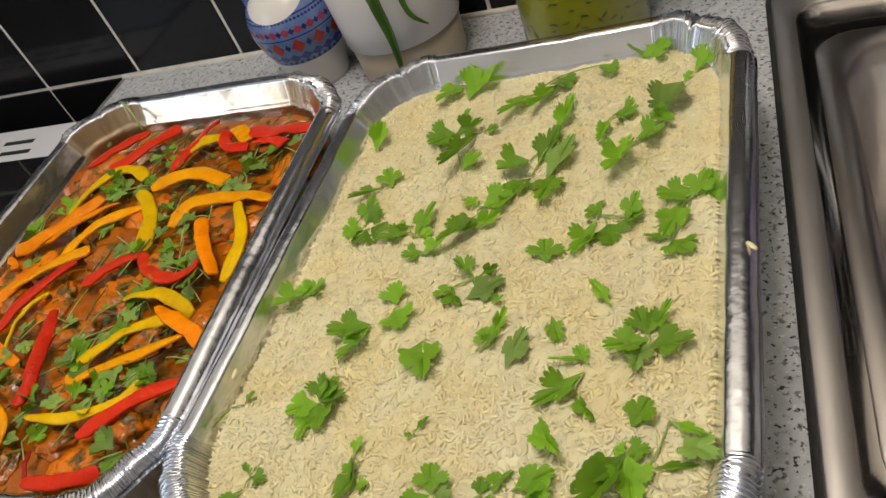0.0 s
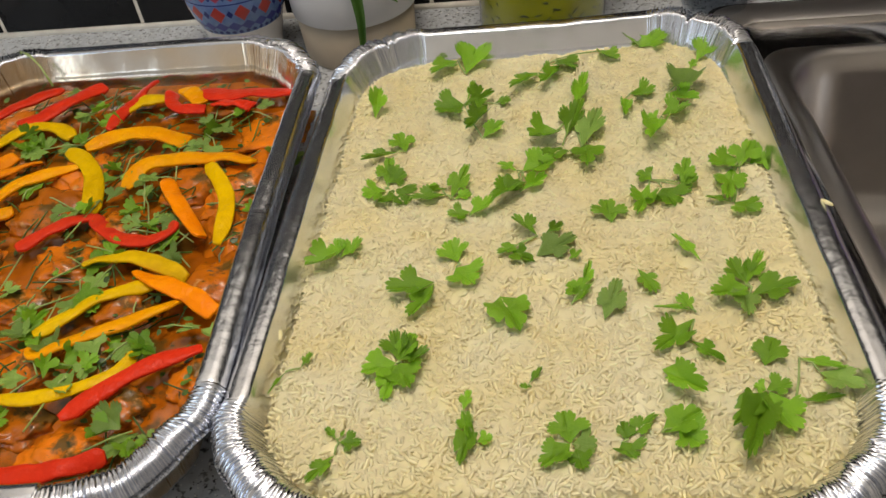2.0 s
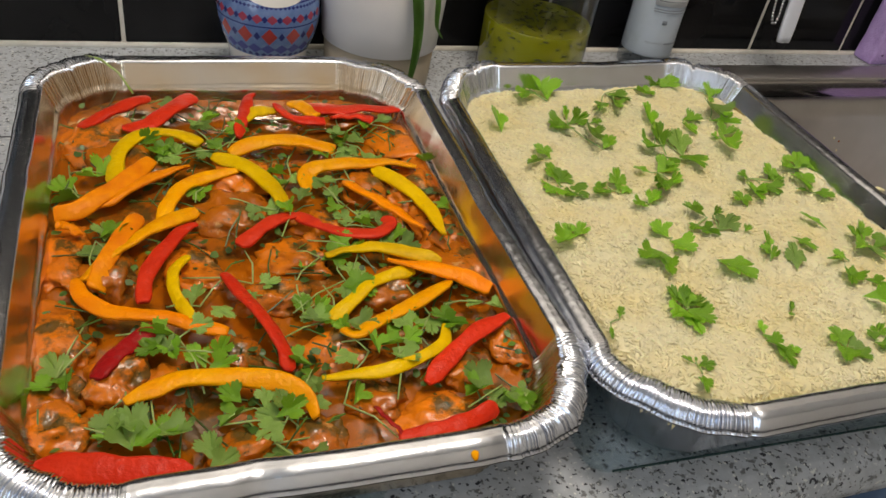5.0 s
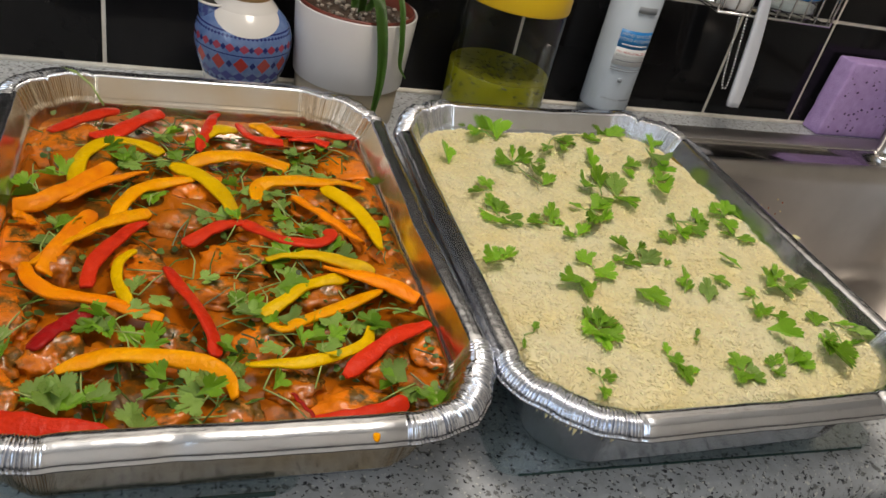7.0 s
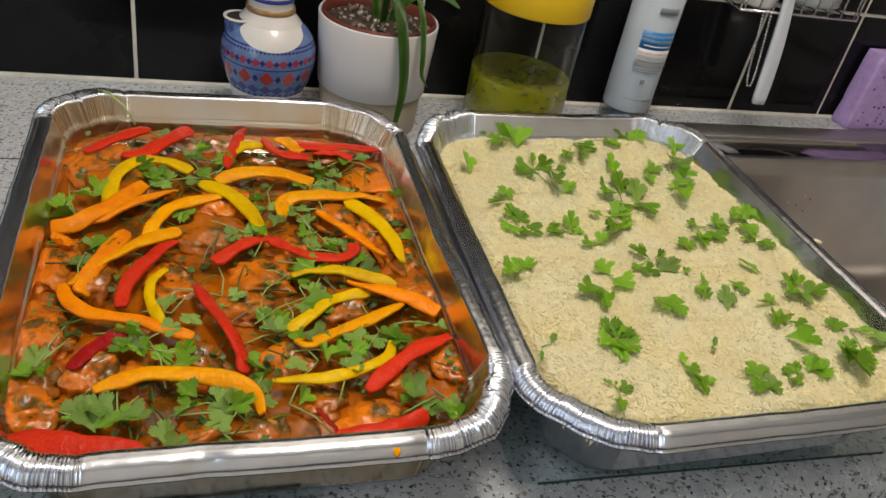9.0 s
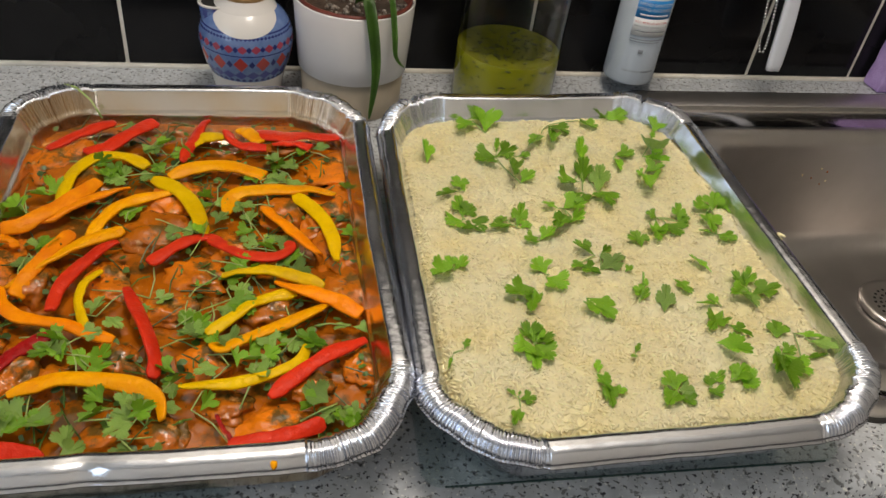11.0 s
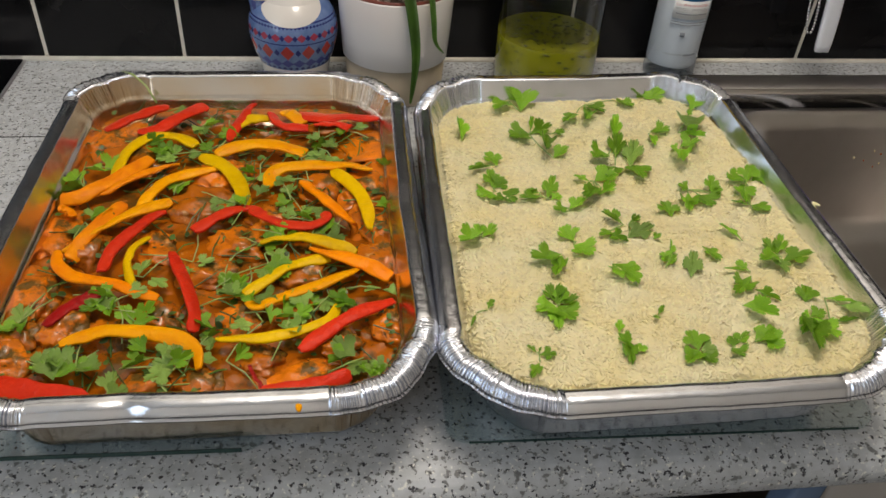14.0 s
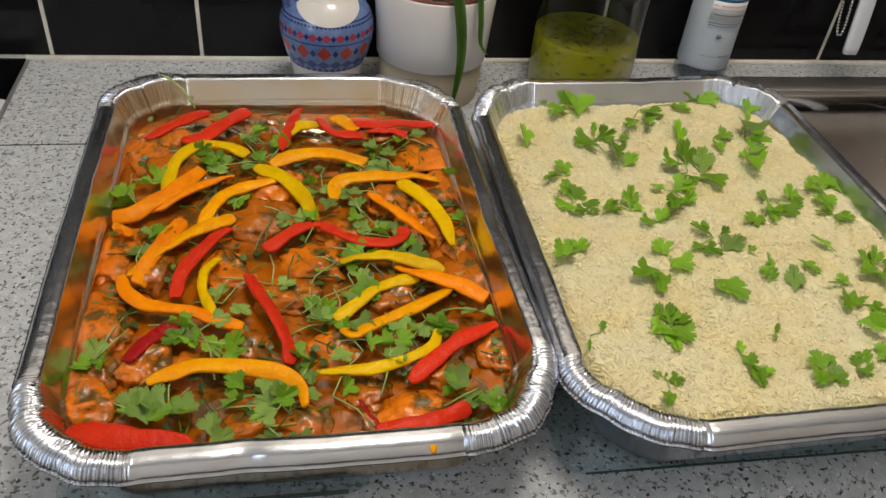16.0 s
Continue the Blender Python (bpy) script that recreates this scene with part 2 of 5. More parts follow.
def worktop():
    """Laminate worktop with a rolled front edge, cut round the sink."""
    top = thing("worktop", 0, 0, COUNTER, "grey speckled laminate worktop with rolled front edge", "worktop")
    prof = [(0.0, -0.038), (0.0, 0.0)]
    front, r = -0.587, 0.019
    prof += [(front + r, 0.0)] + [(front + r - r * math.sin(a), -r + r * math.cos(a)) for a in [math.pi * k / 12 for k in range(1, 13)]]

    def slab(name, x0, x1, pr, label=""):
        bm = bmesh.new()
        a = [bm.verts.new((x0, y, z)) for y, z in pr]
        b = [bm.verts.new((x1, y, z)) for y, z in pr]
        for i in range(len(pr)):
            j = (i + 1) % len(pr)
            bm.faces.new((a[i], a[j], b[j], b[i]))
        bm.faces.new(a[::-1])
        bm.faces.new(b)
        bmesh.ops.recalc_face_normals(bm, faces=bm.faces)
        return part(name, bm, M_WORKTOP, top, label, smooth=False)

    slab("slab", -0.400, 0.336, prof)
    slab("slab", 0.896, 1.6, prof)
    slab("back_strip", 0.336, 0.896, [(0.0, -0.038), (0.0, 0.0), (-0.058, 0.0), (-0.058, -0.038)])
    fr = [(-0.522, -0.038), (-0.522, 0.0)] + prof[2:]
    slab("front_strip", 0.336, 0.896, fr)
    part("end_strip", box(-0.404, -0.4002, -0.583, -0.001, -0.038, 0.0012, 0.0006, 1), M_ALU, top, "thin satin metal end strip")
    part("joint", box(-0.400, -0.27, -0.1705, -0.1693, -0.0005, 0.0004), M_DARK, top, "fine dark joint line", smooth=False)
    part("sealant_bead", tube([(-0.404, -0.002, 0.001), (1.6, -0.002, 0.001)], 0.0035, 8), M_GROUT, top, "off-white sealant bead along the wall")


worktop()


# ---- foil trays ----
# centre, turn in degrees, slope of the back edge, slope of the front edge
L_SHAPE = (-0.1462, -0.3712, 0.0, -0.035, -0.004)
R_SHAPE = (0.1550, -0.3845, -1.8, 0.030, 0.014)


def skew(shape, u, v):
    """The slight pull of a soft foil tray out of square."""
    return u, v + u * (shape[3] * max(0.0, v) + shape[4] * max(0.0, -v)) / 0.2035


def tray_place(shape, u, v):
    u, v = skew(shape, u, v)
    c, k = math.cos(radians(shape[2])), math.sin(radians(shape[2]))
    return shape[0] + u * c - v * k, shape[1] + u * k + v * c


def foil_tray(shape, half, tilt, seed, label, lining):
    """Oblong foil tray: wall with a step, flat rim with a rolled skirt, and pressed wrinkles round the corners."""
    rnd = random.Random(seed)
    tray = thing("foil_tray", shape[0], shape[1], COUNTER + 0.0045, label, "foil tray", group="foil trays of food")
    tray.matrix_world = pose(shape[0], shape[1], COUNTER + 0.0045 + max(0.0, 0.5 * 0.24 * math.sin(math.radians(abs(tilt)))), 0, -tilt, shape[2])
    hx, hy, top = half, 0.2062, 0.0645
    # (inset from the outer edge, height, wrinkle weight)
    prof = [(0.036, 0.0, 0.0), (0.0335, 0.0012, 0.1), (0.0315, 0.005, 0.4), (0.0262, 0.0365, 1.0), (0.0248, 0.0440, 1.0), (0.0242, 0.0458, 0.8), (0.0232, 0.0470, 0.8), (0.0220, 0.0482, 0.8), (0.0212, 0.0498, 1.0),
            (0.0165, top - 0.003, 1.0), (0.0156, top - 0.0006, 0.9), (0.0150, top + 0.0004, 0.8), (0.0140, top + 0.0009, 0.8), (0.0126, top + 0.0013, 0.9), (0.0112, top + 0.0015, 1.0), (0.0101, top + 0.0013, 1.0), (0.0092, top + 0.0015, 1.0), (0.0074, top + 0.0012, 1.0), (0.0056, top + 0.0006, 1.0), (0.0041, top - 0.0006, 1.0), (0.0028, top - 0.0024, 1.0), (0.0018, top - 0.0040, 1.0),
            (0.0012, top - 0.0054, 0.8), (0.0016, top - 0.0059, 0.5), (0.0002, top - 0.0064, 0.4), (0.0, top - 0.0074, 0.4), (0.0008, top - 0.0084, 0.4), (0.0026, top - 0.0082, 0.3)]
    ring = rounded_rect(hx, hy, 0.069, 60, 320)
    n = len(ring)
    # wrinkles: fine irregular folds round the corners
    wr, lo, hi, k, w = [], 0.0, 0.6, 0, 4
    for p in ring:
        wr.append((lo + (hi - lo) * k / w) * min(1.0, 3.0 * p[4]))
        k += 1
        if k >= w:
            lo, hi, k, w = hi, -math.copysign(rnd.uniform(0.25, 1.1), hi), 0, rnd.choice((2, 3, 3, 4, 5))
    ph = [rnd.uniform(0, 6.28) for _ in range(6)]
    # small knocks along the straight sides
    knocks = [(rnd.random(), rnd.uniform(0.0012, 0.0045), rnd.uniform(-0.0026, 0.0014)) for _ in range(18)]

    def shell(name, rows_of, mat, label, cap=False):
        bm = bmesh.new()
        rows = []
        for inset, z, w in rows_of:
            row = []
            for i, (px, py, nx, ny, c) in enumerate(ring):
                s = i / n * 2 * math.pi
                dent = 0.0011 * math.sin(5 * s + ph[0]) + 0.0008 * math.sin(11 * s + ph[1]) + 0.0004 * math.sin(23 * s + ph[2] + z * 90)
                lift = 0.0012 * math.sin(3 * s + ph[3]) + 0.0008 * math.sin(9 * s + ph[4]) if z > 0.03 else 0.0
                dent += 0.0005 * noise.noise(Vector((px * 60, py * 60, z * 40 + seed)))
                for pos, wide, deep in knocks:
                    g = deep * math.exp(-((i / n - pos) / wide) ** 2) * (z / top) ** 2
                    dent += g
                    lift += 0.8 * g
                # the rim widens round the corners
                o = -inset - 0.0015 * c * c * min(1.0, max(0.0, (inset - 0.003) / 0.011)) + dent * (0.4 + 0.6 * z / top) + (0.0013 if inset < 0.012 else 0.0018) * w * wr[i]
                u, v = skew(shape, px + nx * o, py + ny * o)
                row.append(bm.verts.new((u, v, z + lift * z / top + 0.0013 * w * wr[i] * (1 if inset < 0.012 else 0.4))))
            rows.append(row)
        for a, b in zip(rows, rows[1:]):
            for i in range(n):
                bm.faces.new((a[i], a[(i + 1) % n], b[(i + 1) % n], b[i]))
        if cap:
            bm.faces.new(rows[0][::-1])
        return part(name, bm, mat, tray, label)

    cut = 9
    shell("base", prof[:3], M_FOIL_IN, "flat foil bottom", True)
    shell("side_wall", prof[2:cut + 2], lining, "sloping foil wall with a pressed step")
    shell("rim", prof[cut + 1:], M_FOIL, "rolled foil rim with pleated corners")
    return tray


foil_tray(L_SHAPE, 0.1480, 0.0, 3, "crinkled aluminium foil tray holding chicken in orange sauce", M_FOIL_OILY)
foil_tray(R_SHAPE, 0.1498, 2.0, 8, "crinkled aluminium foil tray filled with white rice", M_FOIL_IN)


def glass_board(x0, x1, y0, y1, label, dark_edge):
    hx, hy = (x1 - x0) / 2, (y1 - y0) / 2
    b = thing("glass_board", (x0 + x1) / 2, (y0 + y1) / 2, COUNTER + 0.0004, label, "chopping board", group="glass boards under the trays", rz=-1.5)
    ring = rounded_rect(hx, hy, 0.014, 2, 8)
    bm = bmesh.new()
    lo = [bm.verts.new((p[0], p[1], 0)) for p in ring]
    hi = [bm.verts.new((p[0], p[1], 0.004)) for p in ring]
    bm.faces.new(lo[::-1])
    bm.faces.new(hi)
    for i in range(len(ring)):
        bm.faces.new((lo[i], lo[(i + 1) % len(ring)], hi[(i + 1) % len(ring)], hi[i]))
    p = part("pane", bm, M_GLASS, b, smooth=False)
    p.visible_shadow = False
    if dark_edge:
        h = 0.0036 if hx < 0.1 else 0.0016
        part("front_edge", box(-hx + 0.014, hx - 0.014, -hy - 0.0006, -hy + 0.0002, 0.0004, h), M_GLASS_EDGE, b, "dark green polished glass edge", smooth=False)


glass_board(-0.275, -0.104, -0.549, -0.243, "clear glass worktop saver under the chicken tray", True)
glass_board(0.009, 0.300, -0.558, -0.253, "clear glass worktop saver under the rice tray", True)


# ---- food materials ----
M_RICE = material("cooked_rice", (0.98, 0.875, 0.51), 0.40, second=(0.97, 0.81, 0.39), scale=24, island=0.09, sub=0.5)
M_LEAF = material("fresh_coriander_leaf", (0.145, 0.36, 0.012), 0.33, second=(0.28, 0.50, 0.035), scale=110, bump=0.3, bump_scale=420, per_object=0.32)


def let_light_through(m, share):
    """Adds the light that shines through a thin leaf."""
    nt = m.node_tree
    b, out = nt.nodes["Principled BSDF"], nt.nodes["Material Output"]
    tr, mx = nt.nodes.new("ShaderNodeBsdfTranslucent"), nt.nodes.new("ShaderNodeMixShader")
    nt.links.new(b.inputs["Base Color"].links[0].from_socket, tr.inputs["Color"])
    mx.inputs[0].default_value = share
    nt.links.new(b.outputs[0], mx.inputs[1])
    nt.links.new(tr.outputs[0], mx.inputs[2])
    nt.links.new(mx.outputs[0], out.inputs["Surface"])


let_light_through(M_LEAF, 0.3)
M_STEM = material("coriander_stem", (0.30, 0.43, 0.10), 0.4, second=(0.38, 0.47, 0.17), scale=60)
M_SAUCE = material("orange_curry_sauce", (0.58, 0.150, 0.003), 0.10, spec=0.4, second=(0.27, 0.072, 0.004), scale=30, mix=0.1, bump=0.35, bump_scale=130, coat=0.5)
M_CHICKEN = material("braised_chicken", (0.76, 0.200, 0.003), 0.22, spec=0.35, second=(0.42, 0.110, 0.008), scale=60, mix=0.15, bump=0.6, bump_scale=200, coat=0.35, per_object=0.3)


def herb_paste(m, scale, lo, hi, colour, shift):
    """Patches of dark chopped-herb marinade over a colour."""
    nt = m.node_tree
    b = nt.nodes["Principled BSDF"]
    base = b.inputs["Base Color"].links[0].from_socket
    co, mp, n = nt.nodes.new("ShaderNodeTexCoord"), nt.nodes.new("ShaderNodeMapping"), nt.nodes.new("ShaderNodeTexNoise")
    mp.inputs["Location"].default_value = (shift, shift * 0.7, 0)
    n.inputs["Scale"].default_value, n.inputs["Detail"].default_value, n.inputs["Roughness"].default_value = scale, 7, 0.65
    nt.links.new(co.outputs["Object"], mp.inputs[0])
    nt.links.new(mp.outputs[0], n.inputs[0])
    r, mx = nt.nodes.new("ShaderNodeMapRange"), nt.nodes.new("ShaderNodeMix")
    r.inputs["From Min"].default_value, r.inputs["From Max"].default_value = lo, hi
    nt.links.new(n.outputs[0], r.inputs[0])
    mx.data_type = "RGBA"
    nt.links.new(r.outputs[0], mx.inputs[0])
    nt.links.new(base, mx.inputs[6])
    mx.inputs[7].default_value = (*colour, 1)
    nt.links.new(mx.outputs[2], b.inputs["Base Color"])


herb_paste(M_SAUCE, 34, 0.51, 0.60, (0.130, 0.062, 0.010), 3.0)
herb_paste(M_CHICKEN, 42, 0.54, 0.62, (0.150, 0.078, 0.014), 3.0)
for mm in (M_SAUCE, M_CHICKEN):
    herb_paste(mm, 170, 0.62, 0.68, (0.045, 0.048, 0.010), 9.0)
    herb_paste(mm, 60, 0.62, 0.70, (0.66, 0.33, 0.10), 15.0)
PEPPER, FLESH = {}, {}
for pname, c1, c2 in (("red", (0.74, 0.042, 0.010), (0.60, 0.024, 0.008)), ("crimson", (0.38, 0.010, 0.010), (0.30, 0.008, 0.008)),
                      ("orange", (0.95, 0.31, 0.0), (0.84, 0.20, 0.0)), ("amber", (0.95, 0.44, 0.0), (0.86, 0.29, 0.0)), ("yellow", (0.84, 0.54, 0.0), (0.66, 0.39, 0.0))):
    PEPPER[pname] = material(pname + "_bell_pepper", c1, 0.30, spec=0.16, second=c2, scale=75, mix=0.2, bump=0.5, bump_scale=300, per_object=0.1)
    FLESH[pname] = material(pname + "_pepper_flesh", tuple(0.96 * k + 0.006 for k in c1[:2]) + (c1[2] + 0.002,), 0.36, spec=0.12, second=tuple(0.92 * k + 0.008 for k in c2[:2]) + (c2[2] + 0.004,), scale=90, bump=0.3, bump_scale=320)


def rice_specks(m):
    """Tiny toasted, yellowish flecks between the grains."""
    herb_paste(m, 210, 0.65, 0.72, (0.50, 0.34, 0.10), 2.0)
    herb_paste(m, 90, 0.57, 0.72, (0.84, 0.72, 0.36), 6.0)


rice_specks(M_RICE)


# ---- rice ----
def rice_height(x, y):
    p = Vector((x * 34, y * 34, 0.3))
    return 0.9595 + 0.03 * (x - 0.15) - 0.03 * (y + 0.362) + 0.0032 * noise.noise(p) + 0.0016 * noise.noise(p * 2.7)


def in_tray(u, v, hx, hy, r):
    """How far a place lies inside a rounded rectangle (negative outside)."""
    qx, qy = abs(u) - (hx - r), abs(v) - (hy - r)
    return r - (math.hypot(max(qx, 0), max(qy, 0)) + min(max(qx, qy), 0))


def rice():
    rnd = random.Random(21)
    hx, hy, r = 0.1315, 0.1880, 0.056

    def world_xy(u, v):
        return tray_place(R_SHAPE, u, v)

    verts, faces = [], []
    nu, nv = 150, 206
    idx = {}
    for i in range(nu + 1):
        for j in range(nv + 1):
            u, v = -hx + 2 * hx * i / nu, -hy + 2 * hy * j / nv
            d = in_tray(u, v, hx, hy, r)
            if d < -0.0025:
                continue
            x, y = world_xy(u, v)
            idx[i, j] = len(verts)
            verts.append((x, y, rice_height(x, y) + 0.0001 + 0.0011 * (noise.noise(Vector((x * 170, y * 170, 1.7))) + 0.5 * noise.noise(Vector((x * 420, y * 420, 4.7)))) - 0.012 * max(0.0, 1 - d / 0.008) ** 2))
    for i in range(nu):
        for j in range(nv):
            q = [(i, j), (i + 1, j), (i + 1, j + 1), (i, j + 1)]
            if all(k in idx for k in q):
                faces.append([idx[k] for k in q])
    # grains: slim tapered spindles, lying every way
    prof = ((-1.0, 0.30), (-0.62, 0.85), (0.1, 1.0), (0.72, 0.78), (1.0, 0.25))
    for _ in range(34000):
        u, v = rnd.uniform(-hx, hx), rnd.uniform(-hy, hy)
        d = in_tray(u, v, hx, hy, r)
        if d < 0.0005:
            continue
        x, y = world_xy(u, v)
        z = rice_height(x, y) - 0.0006 + rnd.uniform(-0.0005, 0.0008) - 0.012 * max(0.0, 1 - d / 0.008) ** 2
        a, pitch = rnd.uniform(0, 2 * math.pi), rnd.gauss(0, 0.17)
        h, w = rnd.uniform(0.0019, 0.0034), rnd.uniform(0.0010, 0.0013)
        dx, dy, dz = math.cos(a) * math.cos(pitch), math.sin(a) * math.cos(pitch), math.sin(pitch)
        sx, sy = -math.sin(a), math.cos(a)
        bend = rnd.uniform(-0.0005, 0.0005)
        o = len(verts)
        for f, k in prof:
            b = bend * (1 - f * f)
            cx, cy, cz = x + dx * h * f + sx * b, y + dy * h * f + sy * b, z + dz * h * f
            verts += [(cx + sx * w * k, cy + sy * w * k, cz), (cx, cy, cz + w * k * 0.9), (cx - sx * w * k, cy - sy * w * k, cz), (cx, cy, cz - w * k * 0.9)]
        for s in range(4):
            for k in range(4):
                faces.append((o + 4 * s + k, o + 4 * s + (k + 1) % 4, o + 4 * s + 4 + (k + 1) % 4, o + 4 * s + 4 + k))
        faces.append((o, o + 1, o + 2, o + 3))
        faces.append((o + 19, o + 18, o + 17, o + 16))
    me = bpy.data.meshes.new("rice")
    me.from_pydata(verts, [], faces)
    me.update()
    tagged(link("rice", me, M_RICE), "bed of cooked white long-grain rice filling the foil tray", "rice", kind="stuff")


rice()


# ---- coriander ----
M_PALE = material("pale_coriander_leaf", (0.17, 0.34, 0.035), 0.34, second=(0.33, 0.48, 0.12), scale=120, bump=0.3, bump_scale=420, per_object=0.3)
let_light_through(M_PALE, 0.25)


def leaf_mesh(seed, kind, mat):
    """A three-lobed, round-toothed leaflet, one unit long and wide, its base at the origin, pointing along +y."""
    rnd = random.Random(seed)
    n, rim = 150, []
    deep, side = rnd.uniform(0.28, 0.58), rnd.uniform(0.74, 0.95)
    grow = [side * rnd.uniform(0.9, 1.08), 1.0, side * rnd.uniform(0.9, 1.08)]
    teeth, per = rnd.uniform(0.13, 0.22), rnd.choice((1.5, 2.5, 2.5))
    for k in range(n + 1):
        th = -108 + 216 * k / n
        c = min(2, int((th + 108) / 72))
        u = (th - (-72 + 72 * c)) / 36
        r = grow[c] * (1 - deep * abs(u) ** 4) * (1 - teeth + teeth * abs(math.cos(per * math.pi * u)) ** 0.5) * rnd.uniform(0.97, 1.03)
        if kind == "slim":
            r *= 0.45 + 0.55 * abs(math.cos(radians(th) * 0.9))
        rim.append((r * math.sin(radians(th)), 0.62 + r * math.cos(radians(th))))
    wide = max(abs(x) for x, y in rim)
    tall = max(y for x, y in rim)
    cup, tw, fold = rnd.uniform(-0.10, 0.50), rnd.uniform(-0.45, 0.45), rnd.uniform(0.0, 0.38)
    ph = rnd.uniform(0, 6.28)

    def put(x, y):
        x, y = 0.5 * x / wide, y / tall
        z = cup * (x * x * 2.2 + (y - 0.45) ** 2 * 0.7) + tw * x * (y - 0.3) + fold * abs(x) + 0.05 * math.sin(8 * y + 5 * x + ph) * abs(x) * 2 - 0.04 * math.exp(-(x / 0.03) ** 2)
        if kind == "folded" and x < 0:
            x, z = 0.35 * x, z + 0.75 * abs(x)
        return bm.verts.new((x, y, z))

    bm = bmesh.new()
    rows = []
    for f in (0.30, 0.58, 0.82, 1.0):
        rows.append([put(x * f, 0.62 + (y - 0.62) * f) for x, y in rim])
    mid, base = put(0, 0.62), put(0, 0.0)
    for k in range(n):
        bm.faces.new((mid, rows[0][k + 1], rows[0][k]))
        for a, b in zip(rows, rows[1:]):
            bm.faces.new((a[k], a[k + 1], b[k + 1], b[k]))
    for i, k in ((0, 0), (1, n)):
        vs = [base, mid] + [r[k] for r in rows]
        bm.faces.new(vs if i == 0 else vs[::-1])
    bmesh.ops.recalc_face_normals(bm, faces=bm.faces)
    me = bpy.data.meshes.new("leaf")
    bm.to_mesh(me)
    bm.free()
    me.materials.append(mat)
    me.shade_smooth()
    return me


LEAVES = {"fan": [leaf_mesh(s, "fan", M_LEAF) for s in range(12)], "folded": [leaf_mesh(20 + s, "folded", M_LEAF) for s in range(5)],
          "slim": [leaf_mesh(40 + s, "slim", M_LEAF) for s in range(4)], "pale": [leaf_mesh(60 + s, "fan", M_PALE) for s in range(8)]}
RNG = random.Random(77)


def add_leaf(parent, x, y, z, ang, length, width, pitch, roll, kind="fan"):
    ob = new("leaf", RNG.choice(LEAVES[kind]))
    ob.parent = parent
    ob.matrix_parent_inverse = Matrix()
    ob.matrix_basis = parent.matrix_world.inverted() @ pose(x, y, z, 0, 0, ang) @ pose(0, 0, 0, pitch, roll, 0) @ Matrix.Diagonal((width, length, 0.5 * (width + length), 1))
    return ob


def stem(parent, pts, radius=0.0005):
    inv = parent.matrix_world.inverted()
    return part("stem", tube([inv @ Vector(p) for p in pts], radius, 6), M_STEM, parent)


def rice_sprig(*leaves):
    """Leaflets given as base x, y, heading, length, width and kind, joined by thin stems at their bases."""
    cx, cy = leaves[0][0], leaves[0][1]
    sprig = thing("coriander_sprig", cx, cy, rice_height(cx, cy), "fresh green coriander sprig lying on the white rice", "coriander", group="coriander sprigs on the rice")
    z0 = rice_height(cx, cy) + 0.0016
    for x, y, ang, length, width, kind in leaves:
        pitch = RNG.uniform(3, 16)
        # a raised tip reaches further over the ground as it is seen from the front
        length /= math.cos(radians(pitch)) + math.sin(radians(pitch)) * math.cos(radians(ang)) / math.tan(radians(42))
        add_leaf(sprig, x, y, rice_height(x, y) + 0.0020, ang, length * 1.04, width * 1.08, pitch, RNG.uniform(-10, 10), kind)
        if 0.002 < math.hypot(x - cx, y - cy):
            mx, my = (x + cx) / 2 + RNG.uniform(-0.002, 0.002), (y + cy) / 2
            stem(sprig, [(cx, cy, z0), (mx, my, rice_height(mx, my) + 0.0026), (x, y, rice_height(x, y) + 0.0018)])


rice_sprig((0.0470, -0.2800, -2, 0.0340, 0.0168, "folded"))
rice_sprig((0.1090, -0.2300, -12, 0.0500, 0.0269, "fan"), (0.1020, -0.2070, 143, 0.0250, 0.0192, "fan"))
rice_sprig((0.1740, -0.2150, -151, 0.0206, 0.0198, "fan"), (0.1760, -0.2240, 155, 0.0309, 0.0129, "fan"), (0.1620, -0.2310, 146, 0.0302, 0.0126, "fan"), (0.2050, -0.2090, -152, 0.0192, 0.0168, "fan"))
rice_sprig((0.1080, -0.2710, 114, 0.0197, 0.0270, "fan"), (0.1080, -0.2730, -70, 0.0234, 0.0219, "folded"), (0.1100, -0.2680, -17, 0.0240, 0.0054, "slim"), (0.1240, -0.2740, 162, 0.0348, 0.0136, "fan"), (0.1210, -0.3120, -51, 0.0206, 0.0123, "fan"), (0.1280, -0.2720, -85, 0.0120, 0.0078, "slim"))
rice_sprig((0.0720, -0.3210, 25, 0.0210, 0.0181, "fan"), (0.0670, -0.3200, 126, 0.0222, 0.0071, "slim"))
rice_sprig((0.0630, -0.3570, 2, 0.0290, 0.0152, "fan"), (0.0620, -0.3590, 111, 0.0139, 0.0258, "fan"), (0.0640, -0.3590, -144, 0.0186, 0.0259, "fan"), (0.0630, -0.3530, -60, 0.0139, 0.0186, "fan"))
rice_sprig((0.0990, -0.3680, 114, 0.0197, 0.0146, "fan"), (0.0990, -0.3620, 106, 0.0146, 0.0093, "folded"), (0.1020, -0.3730, -21, 0.0332, 0.0128, "fan"), (0.1040, -0.3730, -63, 0.0112, 0.0098, "slim"))
rice_sprig((0.1820, -0.2870, -14, 0.0412, 0.0114, "fan"), (0.1740, -0.3160, -18, 0.0379, 0.0171, "fan"), (0.1680, -0.3110, 126, 0.0186, 0.0226, "fan"), (0.1820, -0.3310, -21, 0.0418, 0.0184, "pale"), (0.1860, -0.3250, 175, 0.0231, 0.0209, "fan"), (0.1710, -0.3250, 152, 0.0237, 0.0180, "fan"))
